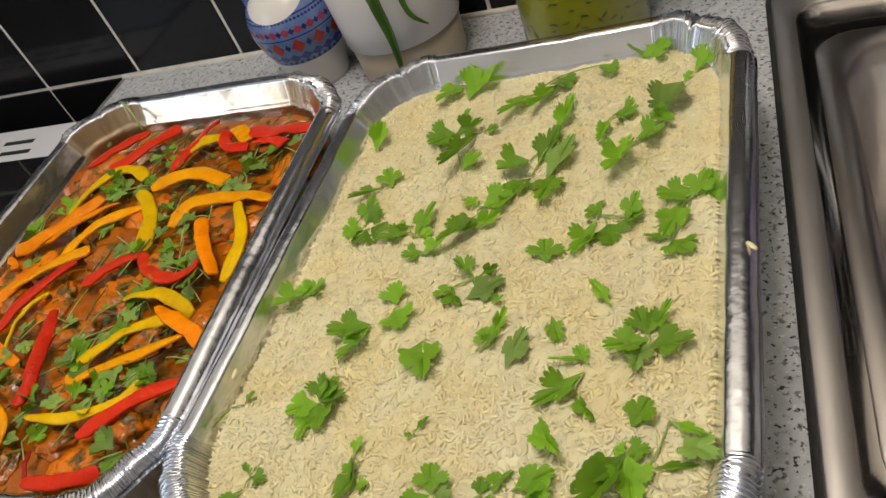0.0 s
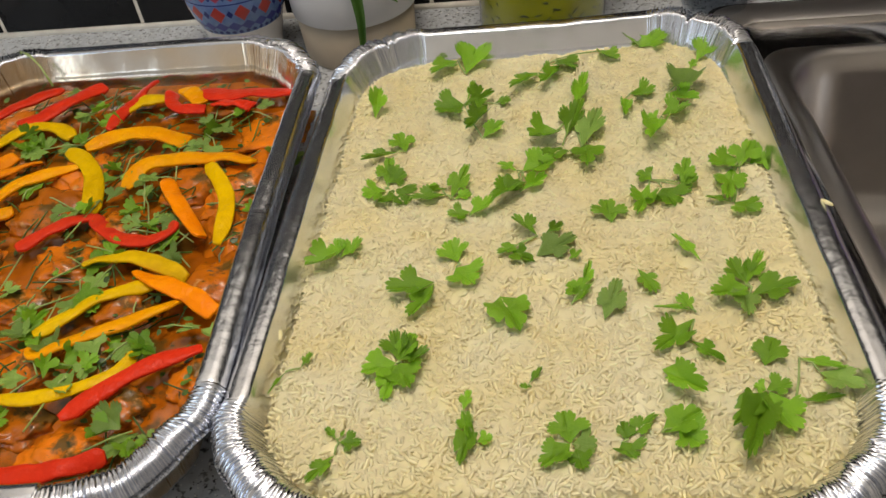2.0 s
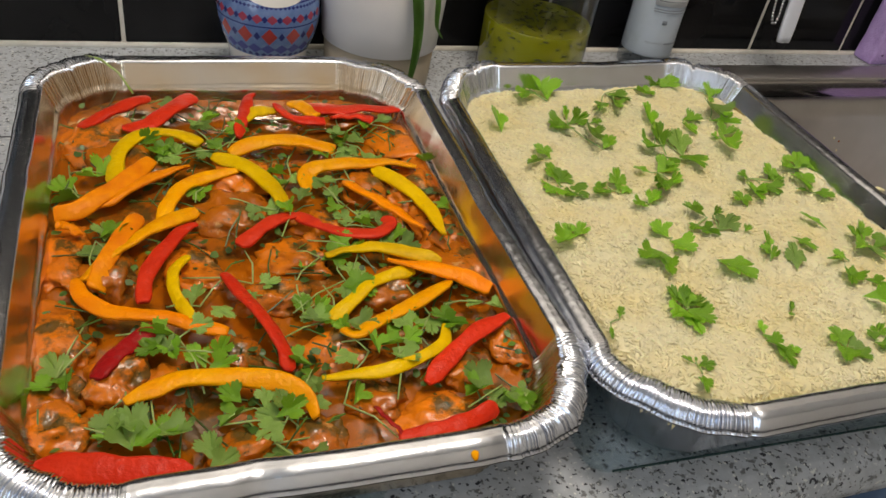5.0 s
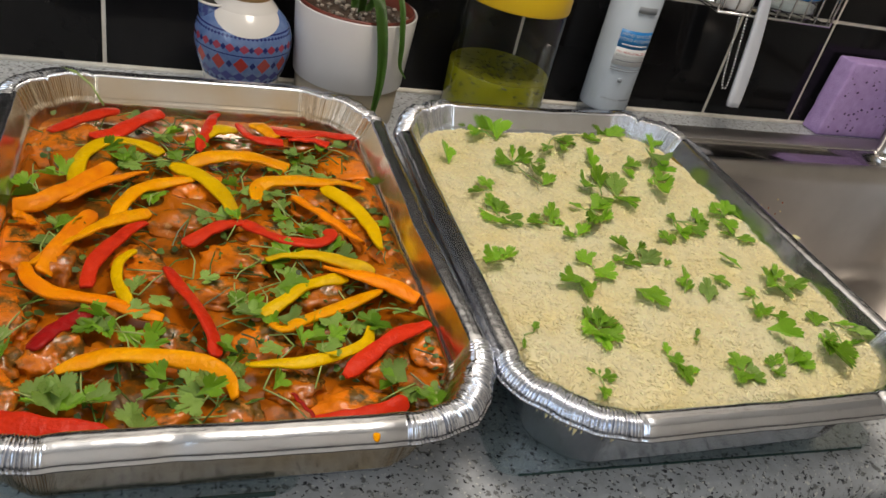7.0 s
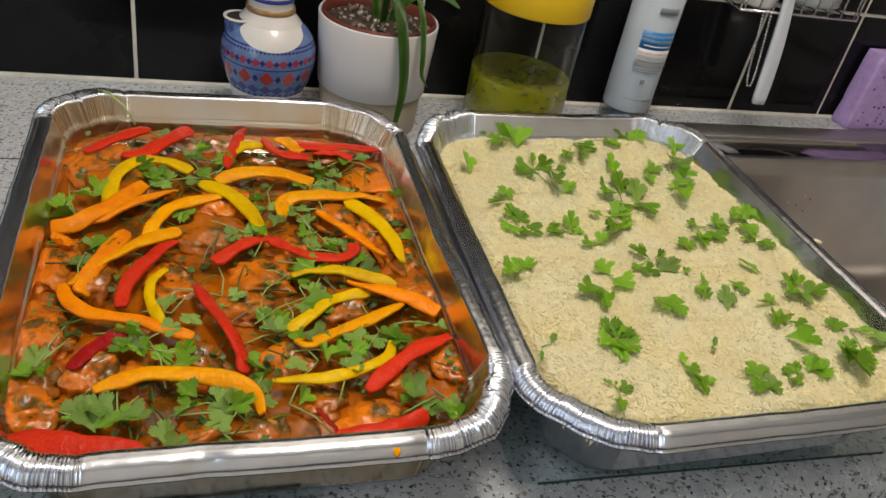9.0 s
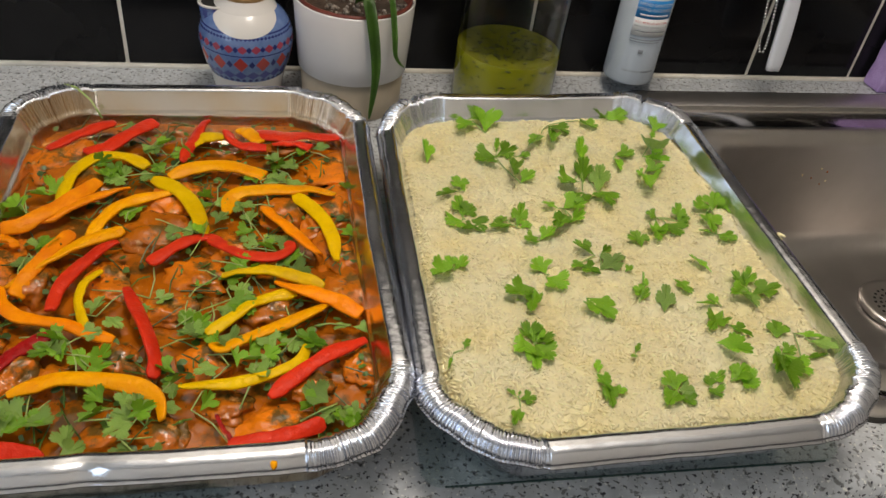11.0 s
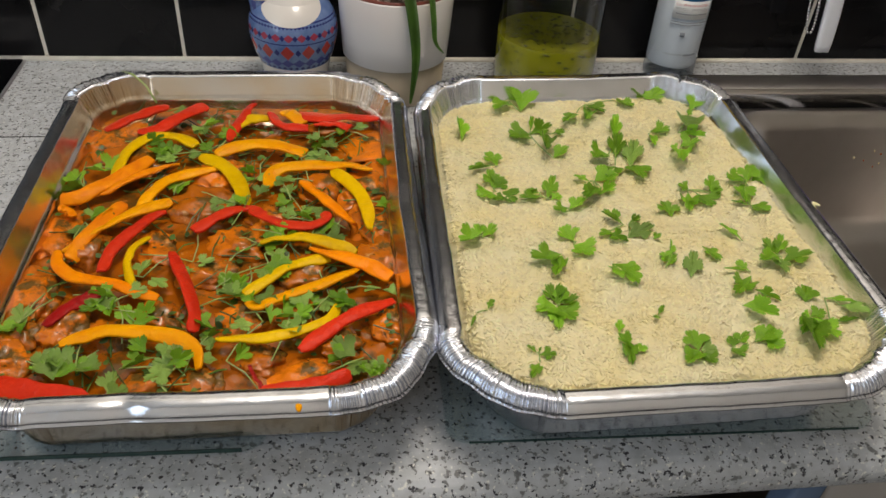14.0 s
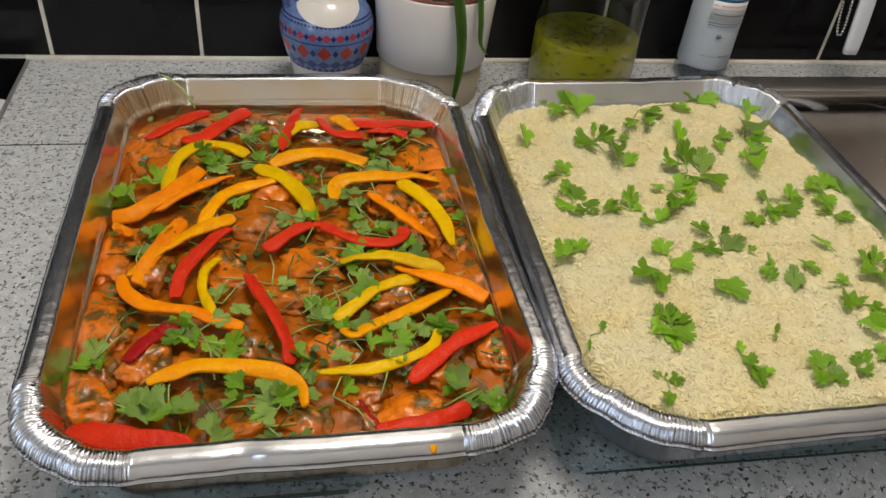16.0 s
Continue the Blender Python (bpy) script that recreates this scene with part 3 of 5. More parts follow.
rice_sprig((0.1450, -0.3530, -71, 0.0212, 0.0217, "fan"), (0.1470, -0.3650, 129, 0.0220, 0.0145, "fan"), (0.1430, -0.3730, -57, 0.0202, 0.0118, "folded"), (0.1420, -0.3510, 56, 0.0144, 0.0105, "slim"), (0.1430, -0.3610, 151, 0.0251, 0.0136, "fan"))
rice_sprig((0.1140, -0.3890, 108, 0.0126, 0.0130, "fan"), (0.1140, -0.3930, -51, 0.0192, 0.0122, "fan"))
rice_sprig((0.2190, -0.2720, -110, 0.0149, 0.0250, "fan"), (0.2160, -0.2770, 170, 0.0224, 0.0081, "fan"))
rice_sprig((0.2350, -0.2100, 7, 0.0242, 0.0217, "fan"), (0.2340, -0.2100, -65, 0.0233, 0.0295, "fan"))
rice_sprig((0.2690, -0.2380, -34, 0.0338, 0.0189, "fan"))
rice_sprig((0.2620, -0.2500, 160, 0.0351, 0.0253, "pale"), (0.2420, -0.2790, -139, 0.0184, 0.0131, "folded"), (0.2620, -0.2500, -29, 0.0125, 0.0059, "slim"))
rice_sprig((0.2350, -0.3030, -81, 0.0192, 0.0216, "fan"), (0.2330, -0.3080, 162, 0.0262, 0.0165, "fan"), (0.2320, -0.3080, 60, 0.0081, 0.0134, "fan"))
rice_sprig((0.2190, -0.3680, 61, 0.0103, 0.0184, "fan"), (0.2170, -0.3710, 160, 0.0288, 0.0148, "fan"), (0.2230, -0.3760, -166, 0.0165, 0.0267, "fan"), (0.2340, -0.3770, -16, 0.0250, 0.0119, "fan"), (0.2330, -0.3730, -96, 0.0100, 0.0238, "fan"))
rice_sprig((0.2700, -0.3560, 108, 0.0190, 0.0174, "fan"), (0.2680, -0.3640, -31, 0.0256, 0.0178, "fan"), (0.2750, -0.3600, -73, 0.0168, 0.0234, "fan"), (0.2640, -0.3640, 163, 0.0282, 0.0175, "fan"), (0.2590, -0.3930, -141, 0.0128, 0.0222, "fan"), (0.2580, -0.3930, 82, 0.0141, 0.0062, "slim"))
rice_sprig((0.1920, -0.4040, 9, 0.0192, 0.0211, "fan"))
rice_sprig((0.1510, -0.4120, 47, 0.0205, 0.0178, "folded"), (0.1360, -0.4200, -135, 0.0156, 0.0148, "folded"), (0.1410, -0.4170, 122, 0.0130, 0.0090, "fan"))
rice_sprig((0.1500, -0.4280, -61, 0.0251, 0.0184, "pale"), (0.1550, -0.4120, -61, 0.0125, 0.0083, "folded"))
rice_sprig((0.1660, -0.4340, -58, 0.0094, 0.0059, "fan"))
rice_sprig((0.0430, -0.4170, 127, 0.0200, 0.0168, "fan"), (0.0410, -0.4200, 4, 0.0150, 0.0102, "fan"), (0.0430, -0.4210, -43, 0.0177, 0.0146, "fan"))
rice_sprig((0.1080, -0.4300, 17, 0.0168, 0.0185, "fan"), (0.1070, -0.4340, -145, 0.0158, 0.0229, "fan"))
rice_sprig((0.0960, -0.4440, 110, 0.0234, 0.0188, "fan"), (0.0960, -0.4450, 158, 0.0238, 0.0121, "fan"))
rice_sprig((0.1300, -0.4550, -162, 0.0231, 0.0223, "fan"))
rice_sprig((0.1710, -0.4560, -17, 0.0209, 0.0074, "folded"), (0.1710, -0.4590, 49, 0.0106, 0.0172, "fan"), (0.1650, -0.4650, -45, 0.0170, 0.0078, "fan"))
rice_sprig((0.1800, -0.4750, -22, 0.0292, 0.0146, "pale"))
rice_sprig((0.2000, -0.4420, -161, 0.0180, 0.0102, "slim"))
rice_sprig((0.2320, -0.4410, 36, 0.0236, 0.0082, "slim"))
rice_sprig((0.2230, -0.4740, 36, 0.0136, 0.0082, "slim"), (0.2220, -0.4720, 93, 0.0180, 0.0039, "slim"))
rice_sprig((0.2210, -0.4790, 134, 0.0276, 0.0157, "fan"), (0.2170, -0.4920, -140, 0.0170, 0.0091, "folded"))
rice_sprig((0.2500, -0.4570, 27, 0.0179, 0.0188, "fan"), (0.2490, -0.4590, -29, 0.0251, 0.0097, "fan"), (0.2500, -0.4610, 111, 0.0193, 0.0148, "fan"), (0.2480, -0.4600, 170, 0.0173, 0.0139, "pale"), (0.2490, -0.4660, -85, 0.0231, 0.0181, "fan"))
rice_sprig((0.0810, -0.4950, 9, 0.0182, 0.0141, "fan"), (0.0810, -0.4950, -29, 0.0184, 0.0109, "fan"), (0.0810, -0.4950, -75, 0.0155, 0.0162, "fan"), (0.0810, -0.4960, -157, 0.0152, 0.0184, "fan"), (0.0800, -0.4970, 171, 0.0202, 0.0129, "fan"), (0.0800, -0.4960, 118, 0.0148, 0.0159, "fan"))
rice_sprig((0.0340, -0.4980, -34, 0.0108, 0.0050, "slim"), (0.0270, -0.5000, 157, 0.0130, 0.0026, "slim"))
rice_sprig((0.1420, -0.5140, -38, 0.0114, 0.0034, "slim"), (0.1430, -0.5160, 90, 0.0050, 0.0030, "slim"))
rice_sprig((0.1130, -0.5270, -15, 0.0114, 0.0061, "fan"), (0.1120, -0.5260, -165, 0.0155, 0.0095, "folded"), (0.1170, -0.5330, 168, 0.0194, 0.0096, "fan"), (0.1190, -0.5430, -82, 0.0071, 0.0078, "fan"))
rice_sprig((0.0590, -0.5410, -96, 0.0100, 0.0101, "fan"), (0.0580, -0.5400, 45, 0.0085, 0.0042, "slim"), (0.0580, -0.5470, 150, 0.0139, 0.0077, "fan"), (0.0590, -0.5390, -27, 0.0045, 0.0018, "slim"))
rice_sprig((0.1590, -0.5450, -103, 0.0092, 0.0195, "pale"), (0.1580, -0.5450, 135, 0.0156, 0.0134, "fan"), (0.1580, -0.5450, 7, 0.0171, 0.0189, "fan"), (0.1600, -0.5480, -167, 0.0092, 0.0113, "fan"))
rice_sprig((0.1810, -0.5430, -54, 0.0186, 0.0092, "fan"), (0.1790, -0.5450, -153, 0.0089, 0.0157, "fan"), (0.1810, -0.5440, -0, 0.0100, 0.0080, "fan"))
rice_sprig((0.1960, -0.5410, -61, 0.0206, 0.0149, "fan"), (0.2030, -0.5390, -135, 0.0113, 0.0184, "fan"))
rice_sprig((0.2010, -0.5090, -137, 0.0177, 0.0148, "folded"))
rice_sprig((0.2450, -0.5090, -28, 0.0170, 0.0155, "fan"))
rice_sprig((0.2430, -0.5210, 156, 0.0318, 0.0155, "fan"), (0.2430, -0.5220, 137, 0.0219, 0.0113, "fan"), (0.2440, -0.5220, -171, 0.0192, 0.0187, "fan"), (0.2430, -0.5210, -80, 0.0112, 0.0113, "fan"), (0.2430, -0.5210, 68, 0.0054, 0.0084, "fan"))
rice_sprig((0.2610, -0.5050, -117, 0.0157, 0.0049, "slim"), (0.2670, -0.5130, -135, 0.0141, 0.0177, "pale"), (0.2530, -0.5280, -84, 0.0201, 0.0038, "slim"))


# ---- chicken in sauce ----
SAUCE_Z = 0.9410


def sauce_height(x, y):
    p = Vector((x * 40, y * 40, 4.2))
    return SAUCE_Z + 0.0028 * noise.noise(p) + 0.0016 * noise.noise(p * 2.3)


def sauce():
    hx, hy, r = 0.1235, 0.1815, 0.050
    nu, nv = 120, 164
    idx, verts, faces = {}, [], []
    for i in range(nu + 1):
        for j in range(nv + 1):
            u, v = -hx + 2 * hx * i / nu, -hy + 2 * hy * j / nv
            d = in_tray(u, v, hx, hy, r)
            if d < -0.002:
                continue
            x, y = tray_place(L_SHAPE, u, v)
            calm = min(1.0, max(0.0, d / 0.012))
            idx[i, j] = len(verts)
            verts.append((x, y, SAUCE_Z - 0.0005 + (sauce_height(x, y) - SAUCE_Z) * calm))
    for i in range(nu):
        for j in range(nv):
            q = [(i, j), (i + 1, j), (i + 1, j + 1), (i, j + 1)]
            if all(k in idx for k in q):
                faces.append([idx[k] for k in q])
    me = bpy.data.meshes.new("curry_sauce")
    me.from_pydata(verts, [], faces)
    me.update()
    tagged(link("curry_sauce", me, M_SAUCE), "oily orange-brown curry sauce pooled in the foil tray", "sauce", kind="stuff")


sauce()


def chicken_piece(x, y, rx, ry, seed):
    rnd = random.Random(seed + 500)
    bm = bmesh.new()
    bmesh.ops.create_icosphere(bm, subdivisions=4, radius=1.0)
    off = Vector((seed * 3.1, seed * 1.7, 0))
    rx, ry = max(rx, 0.012) * 1.25, max(ry, 0.012) * 1.15
    rz = rnd.uniform(0.006, 0.0105)
    for v in bm.verts:
        n = v.co.normalized()
        k = 1 + 0.42 * noise.noise(n * 1.3 + off) + 0.26 * noise.noise(n * 2.9 + off) + 0.12 * noise.noise(n * 7 + off)
        v.co = Vector((n.x * rx * k, n.y * ry * k, n.z * rz * k + 0.0012 * noise.noise(n * 9 + off)))
    ob = part("chicken_piece", bm, M_CHICKEN)
    ob.matrix_world = pose(x, y, SAUCE_Z - 0.0008, rnd.uniform(-10, 10), rnd.uniform(-10, 10), rnd.uniform(-35, 35))
    tagged(ob, "braised chicken piece glazed with orange sauce", "chicken", group="chicken pieces in the sauce")


STRIPS = []


def smooth_path(points, steps):
    """Evenly many places along a rounded line through the points."""
    ps, out = [Vector((*p, 0)) for p in points], []
    for i in range(steps + 1):
        f = i / steps * (len(ps) - 1)
        k = min(int(f), len(ps) - 2)
        t = f - k
        p0, p1, p2, p3 = ps[max(k - 1, 0)], ps[k], ps[k + 1], ps[min(k + 2, len(ps) - 1)]
        out.append(0.5 * ((2 * p1) + (p2 - p0) * t + (2 * p0 - 5 * p1 + 4 * p2 - p3) * t * t + (3 * p1 - p0 - 3 * p2 + p3) * t ** 3))
    return out


def pepper_strip(colour, width, *points):
    """A curved slice of bell pepper along a line: rounded skin, flatter inside, thin tapered ends."""
    rnd = random.Random(len(STRIPS) + 900)
    STRIPS.append(points)
    n, m = 40, 14
    path = smooth_path(points, n)
    w, th = width * 0.55, min(0.0012, width * 0.14)
    roll0, roll1 = rnd.uniform(-0.6, 0.6), rnd.uniform(-0.6, 0.6)
    lift0, lift1, arch = rnd.uniform(-0.001, 0.0015), rnd.uniform(-0.001, 0.0015), rnd.uniform(0.0015, 0.0035)
    off = Vector((len(STRIPS) * 2.7, 1.3, 0.4))
    cut0, cut1, g0, g1 = rnd.uniform(0.30, 0.75), rnd.uniform(0.35, 0.85), rnd.uniform(2.5, 7), rnd.uniform(2.5, 7)
    inner = tuple(range(6, 14)) if rnd.random() < 0.75 else tuple(range(0, 7))
    bm = bmesh.new()
    rings = []
    for i, p in enumerate(path):
        t = i / n
        d = (path[min(i + 1, n)] - path[max(i - 1, 0)]).normalized()
        s = Vector((d.y, -d.x, 0))
        p = p + s * (0.0008 * noise.noise(off + Vector((t * 5, 0, 0))))
        end = min(1.0, cut0 + g0 * t) * min(1.0, cut1 + g1 * (1 - t)) * (1 + 0.25 * noise.noise(off + Vector((t * 5.2, 5, 0))))
        z = 0.9502 + lift0 * (1 - t) + lift1 * t + arch * math.sin(math.pi * t) + 0.0012 * noise.noise(off + Vector((t * 6, 9, 0)))
        ro = roll0 * (1 - t) + roll1 * t + 0.45 * noise.noise(off + Vector((t * 3, 2, 4)))
        ring = []
        for k in range(m):
            q = 2 * math.pi * (k + 0.5) / m
            cu, cz = w * end * math.copysign(abs(math.cos(q)) ** 0.4, math.cos(q)), th * math.copysign(abs(math.sin(q)) ** 0.4, math.sin(q)) * (0.6 + 0.4 * min(end, 1))
            cz -= 0.5 * (cu / w) ** 2 * th * 1.8
            cz += 0.00025 * noise.noise(Vector((t * 30, q * 2, len(STRIPS))))
            u, h = cu * math.cos(ro) - cz * math.sin(ro), cu * math.sin(ro) + cz * math.cos(ro)
            ring.append(bm.verts.new((p.x + s.x * u, p.y + s.y * u, z + h)))
        rings.append(ring)
    for r0, r1 in zip(rings, rings[1:]):
        for k in range(m):
            f = bm.faces.new((r0[k], r0[(k + 1) % m], r1[(k + 1) % m], r1[k]))
            f.material_index = 1 if k in inner else 0
    bm.faces.new(rings[0][::-1]).material_index = 1
    bm.faces.new(rings[-1]).material_index = 1
    bmesh.ops.recalc_face_normals(bm, faces=bm.faces)
    mid = path[n // 2]
    cen = Vector((mid.x, mid.y, 0.948))
    bmesh.ops.translate(bm, verts=bm.verts, vec=-cen)
    ob = part("pepper_strip", bm, [PEPPER[colour], FLESH[colour]])
    ob.location = cen
    words = {"red": "glossy red", "crimson": "dark crimson", "orange": "bright orange", "amber": "deep amber-yellow", "yellow": "bright yellow"}[colour]
    tagged(ob, words + " bell pepper strip lying on the chicken", "pepper strip", group="bell pepper strips")


def herb_sprig(x, y, count, seed):
    """A loose cluster of coriander leaflets with thin stems."""
    rnd = random.Random(seed + 300)
    z = sauce_height(x, y) + 0.0065
    sprig = thing("coriander_sprig", x, y, z, "chopped coriander sprig scattered over the saucy chicken", "coriander", group="coriander sprigs on the chicken")
    a0 = rnd.uniform(0, 360)
    for k in range(count):
        ang = a0 + k * 360 / max(count, 2) * 0.62 + rnd.uniform(-25, 25)
        bx, by = x + rnd.uniform(-0.006, 0.006), y + rnd.uniform(-0.005, 0.005)
        size = rnd.uniform(0.013, 0.020)
        add_leaf(sprig, bx, by, z + rnd.uniform(0.0, 0.003), ang, size, size * rnd.uniform(0.85, 1.15), rnd.uniform(-4, 14), rnd.uniform(-18, 18), rnd.choice(("fan", "pale", "pale", "folded")))
    for k in range(2 if count > 1 else 1):
        ang, ln = rnd.uniform(0, 6.28), rnd.uniform(0.016, 0.042)
        ex, ey = x + math.cos(ang) * ln, y + math.sin(ang) * ln
        if in_tray(ex + 0.145, ey + 0.374, 0.125, 0.182, 0.04) > 0.004:
            stem(sprig, [(x, y, z + 0.0015), ((x + ex) / 2 + rnd.uniform(-0.003, 0.003), (y + ey) / 2, z + 0.003), (ex, ey, z)], 0.0005)


def chopped_herbs():
    """Small torn bits of leaf and stem strewn through the sauce."""
    rnd = random.Random(61)
    bm = bmesh.new()
    n = 0
    while n < 800:
        x, y = rnd.uniform(-0.27, -0.02), rnd.uniform(-0.553, -0.20)
        if in_tray(x + 0.145, y + 0.374, 0.124, 0.181, 0.04) < 0.003:
            continue
        if noise.noise(Vector((x * 22, y * 22, 8.0))) < rnd.uniform(-0.35, 0.25):
            continue
        n += 1
        z = sauce_height(x, y) + rnd.uniform(0.0015, 0.0075)
        m = pose(x, y, z, rnd.uniform(-25, 25), rnd.uniform(-25, 25), rnd.uniform(0, 360))
        if rnd.random() < 0.3:
            ln = rnd.uniform(0.006, 0.016)
            tube([m @ Vector((0, -ln, 0)), m @ Vector((rnd.uniform(-0.002, 0.002), 0, 0.001)), m @ Vector((0, ln, 0))], 0.0005, 5, bm)
        else:
            s, k = rnd.uniform(0.0014, 0.0036), rnd.randint(5, 8)
            vs = [bm.verts.new(m @ Vector((s * (0.7 + 0.5 * rnd.random()) * math.cos(6.283 * i / k), s * (0.5 + 0.5 * rnd.random()) * math.sin(6.283 * i / k), 0.0006 * rnd.random()))) for i in range(k)]
            bm.faces.new(vs)
    m_bits = material("chopped_herb_bits", (0.09, 0.18, 0.02), 0.4, second=(0.045, 0.075, 0.012), scale=60, island=0.5)
    tagged(part("chopped_herbs", bm, m_bits, smooth=False), "chopped green herb bits strewn over the saucy chicken", "herbs", kind="stuff")


chopped_herbs()
chicken_piece(-0.161, -0.353, 0.020, 0.018, 0)
chicken_piece(-0.262, -0.447, 0.013, 0.025, 1)
chicken_piece(-0.262, -0.489, 0.008, 0.013, 2)
chicken_piece(-0.081, -0.532, 0.019, 0.013, 3)
chicken_piece(-0.024, -0.489, 0.013, 0.008, 4)
chicken_piece(-0.145, -0.532, 0.011, 0.014, 5)
chicken_piece(-0.151, -0.431, 0.018, 0.013, 6)
chicken_piece(-0.068, -0.328, 0.018, 0.020, 7)
chicken_piece(-0.039, -0.328, 0.017, 0.026, 8)
chicken_piece(-0.249, -0.250, 0.019, 0.024, 9)
chicken_piece(-0.030, -0.262, 0.021, 0.027, 11)
chicken_piece(-0.262, -0.378, 0.010, 0.025, 12)
chicken_piece(-0.112, -0.513, 0.013, 0.012, 13)
chicken_piece(-0.122, -0.477, 0.015, 0.013, 14)
chicken_piece(-0.205, -0.489, 0.013, 0.011, 15)
chicken_piece(-0.223, -0.281, 0.021, 0.024, 16)
chicken_piece(-0.178, -0.476, 0.013, 0.013, 17)
chicken_piece(-0.086, -0.434, 0.017, 0.015, 18)
chicken_piece(-0.131, -0.396, 0.017, 0.015, 19)
chicken_piece(-0.029, -0.415, 0.014, 0.024, 20)
chicken_piece(-0.034, -0.384, 0.012, 0.027, 21)
chicken_piece(-0.190, -0.398, 0.014, 0.018, 22)
chicken_piece(-0.236, -0.400, 0.012, 0.017, 23)
chicken_piece(-0.083, -0.226, 0.024, 0.019, 24)
chicken_piece(-0.152, -0.308, 0.017, 0.017, 25)
chicken_piece(-0.235, -0.480, 0.013, 0.016, 26)
chicken_piece(-0.260, -0.510, 0.008, 0.014, 27)
chicken_piece(-0.087, -0.475, 0.014, 0.012, 28)
chicken_piece(-0.058, -0.505, 0.010, 0.011, 29)
chicken_piece(-0.177, -0.534, 0.014, 0.009, 30)
chicken_piece(-0.106, -0.373, 0.016, 0.013, 31)
pepper_strip("red", 0.0092, (-0.2560, -0.2470), (-0.2390, -0.2320), (-0.2210, -0.2150), (-0.2100, -0.2050))
pepper_strip("red", 0.0112, (-0.2290, -0.2480), (-0.2110, -0.2460), (-0.2000, -0.2320), (-0.1890, -0.2150), (-0.1780, -0.2010))
pepper_strip("yellow", 0.0105, (-0.2340, -0.3200), (-0.2340, -0.3020), (-0.2290, -0.2770), (-0.2160, -0.2600), (-0.1940, -0.2580), (-0.1780, -0.2710))
pepper_strip("orange", 0.0092, (-0.1880, -0.2990), (-0.2070, -0.3100), (-0.2280, -0.3270), (-0.2440, -0.3410))
pepper_strip("orange", 0.0107, (-0.2110, -0.2910), (-0.2250, -0.3140), (-0.2420, -0.3360), (-0.2540, -0.3470), (-0.2670, -0.3490))
pepper_strip("amber", 0.0092, (-0.1560, -0.3090), (-0.1810, -0.3170), (-0.1960, -0.3310), (-0.2030, -0.3470), (-0.2060, -0.3620))
pepper_strip("yellow", 0.0114, (-0.1720, -0.2910), (-0.1560, -0.3020), (-0.1440, -0.3170), (-0.1350, -0.3370), (-0.1300, -0.3580))
pepper_strip("amber", 0.0095, (-0.1860, -0.3510), (-0.1970, -0.3580), (-0.2100, -0.3680), (-0.2240, -0.3790), (-0.2370, -0.3920), (-0.2500, -0.4110))
pepper_strip("orange", 0.0098, (-0.2200, -0.3530), (-0.2280, -0.3720), (-0.2350, -0.3920), (-0.2400, -0.4060), (-0.2420, -0.4190))
pepper_strip("orange", 0.0082, (-0.2530, -0.4110), (-0.2490, -0.4270), (-0.2390, -0.4380), (-0.2250, -0.4440), (-0.2080, -0.4480), (-0.1950, -0.4550), (-0.1780, -0.4610))
pepper_strip("red", 0.0083, (-0.1870, -0.3670), (-0.1970, -0.3740), (-0.2050, -0.3880), (-0.2130, -0.4020), (-0.2180, -0.4180), (-0.2200, -0.4340))
pepper_strip("red", 0.0094, (-0.1650, -0.3910), (-0.1490, -0.3760), (-0.1370, -0.3660), (-0.1270, -0.3600))
pepper_strip("red", 0.0098, (-0.1270, -0.3620), (-0.1110, -0.3780), (-0.0960, -0.3870), (-0.0800, -0.3900), (-0.0700, -0.3810), (-0.0720, -0.3720))
pepper_strip("amber", 0.0116, (-0.1600, -0.2880), (-0.1420, -0.2780), (-0.1200, -0.2750), (-0.1030, -0.2800), (-0.0860, -0.2870))
pepper_strip("yellow", 0.0092, (-0.0640, -0.3130), (-0.0530, -0.3310), (-0.0430, -0.3490), (-0.0380, -0.3700), (-0.0370, -0.3950))
pepper_strip("amber", 0.0105, (-0.1150, -0.3350), (-0.1110, -0.3170), (-0.0960, -0.3100), (-0.0740, -0.3090), (-0.0520, -0.3080), (-0.0320, -0.3140))
pepper_strip("orange", 0.0092, (-0.0880, -0.3290), (-0.0750, -0.3510), (-0.0630, -0.3690), (-0.0480, -0.3880))
pepper_strip("red", 0.0106, (-0.0800, -0.2410), (-0.0610, -0.2410), (-0.0480, -0.2470))
pepper_strip("amber", 0.0109, (-0.1090, -0.2170), (-0.1000, -0.2230), (-0.0890, -0.2360))
pepper_strip("red", 0.0148, (-0.0940, -0.2200), (-0.0690, -0.2270), (-0.0450, -0.2270), (-0.0220, -0.2280))
pepper_strip("yellow", 0.0110, (-0.1490, -0.2420), (-0.1360, -0.2310), (-0.1190, -0.2240))
pepper_strip("red", 0.0100, (-0.1170, -0.2180), (-0.1130, -0.2330), (-0.1020, -0.2430), (-0.0850, -0.2430))
pepper_strip("red", 0.0089, (-0.1520, -0.2660), (-0.1460, -0.2420), (-0.1400, -0.2140), (-0.1350, -0.2000))
pepper_strip("yellow", 0.0096, (-0.1160, -0.4040), (-0.1010, -0.4040), (-0.0820, -0.4050), (-0.0640, -0.4130), (-0.0480, -0.4230))
pepper_strip("yellow", 0.0083, (-0.1240, -0.4600), (-0.1090, -0.4480), (-0.0930, -0.4340), (-0.0780, -0.4290), (-0.0660, -0.4270))
pepper_strip("orange", 0.0104, (-0.0800, -0.4160), (-0.0660, -0.4240), (-0.0480, -0.4340), (-0.0380, -0.4400), (-0.0250, -0.4500))
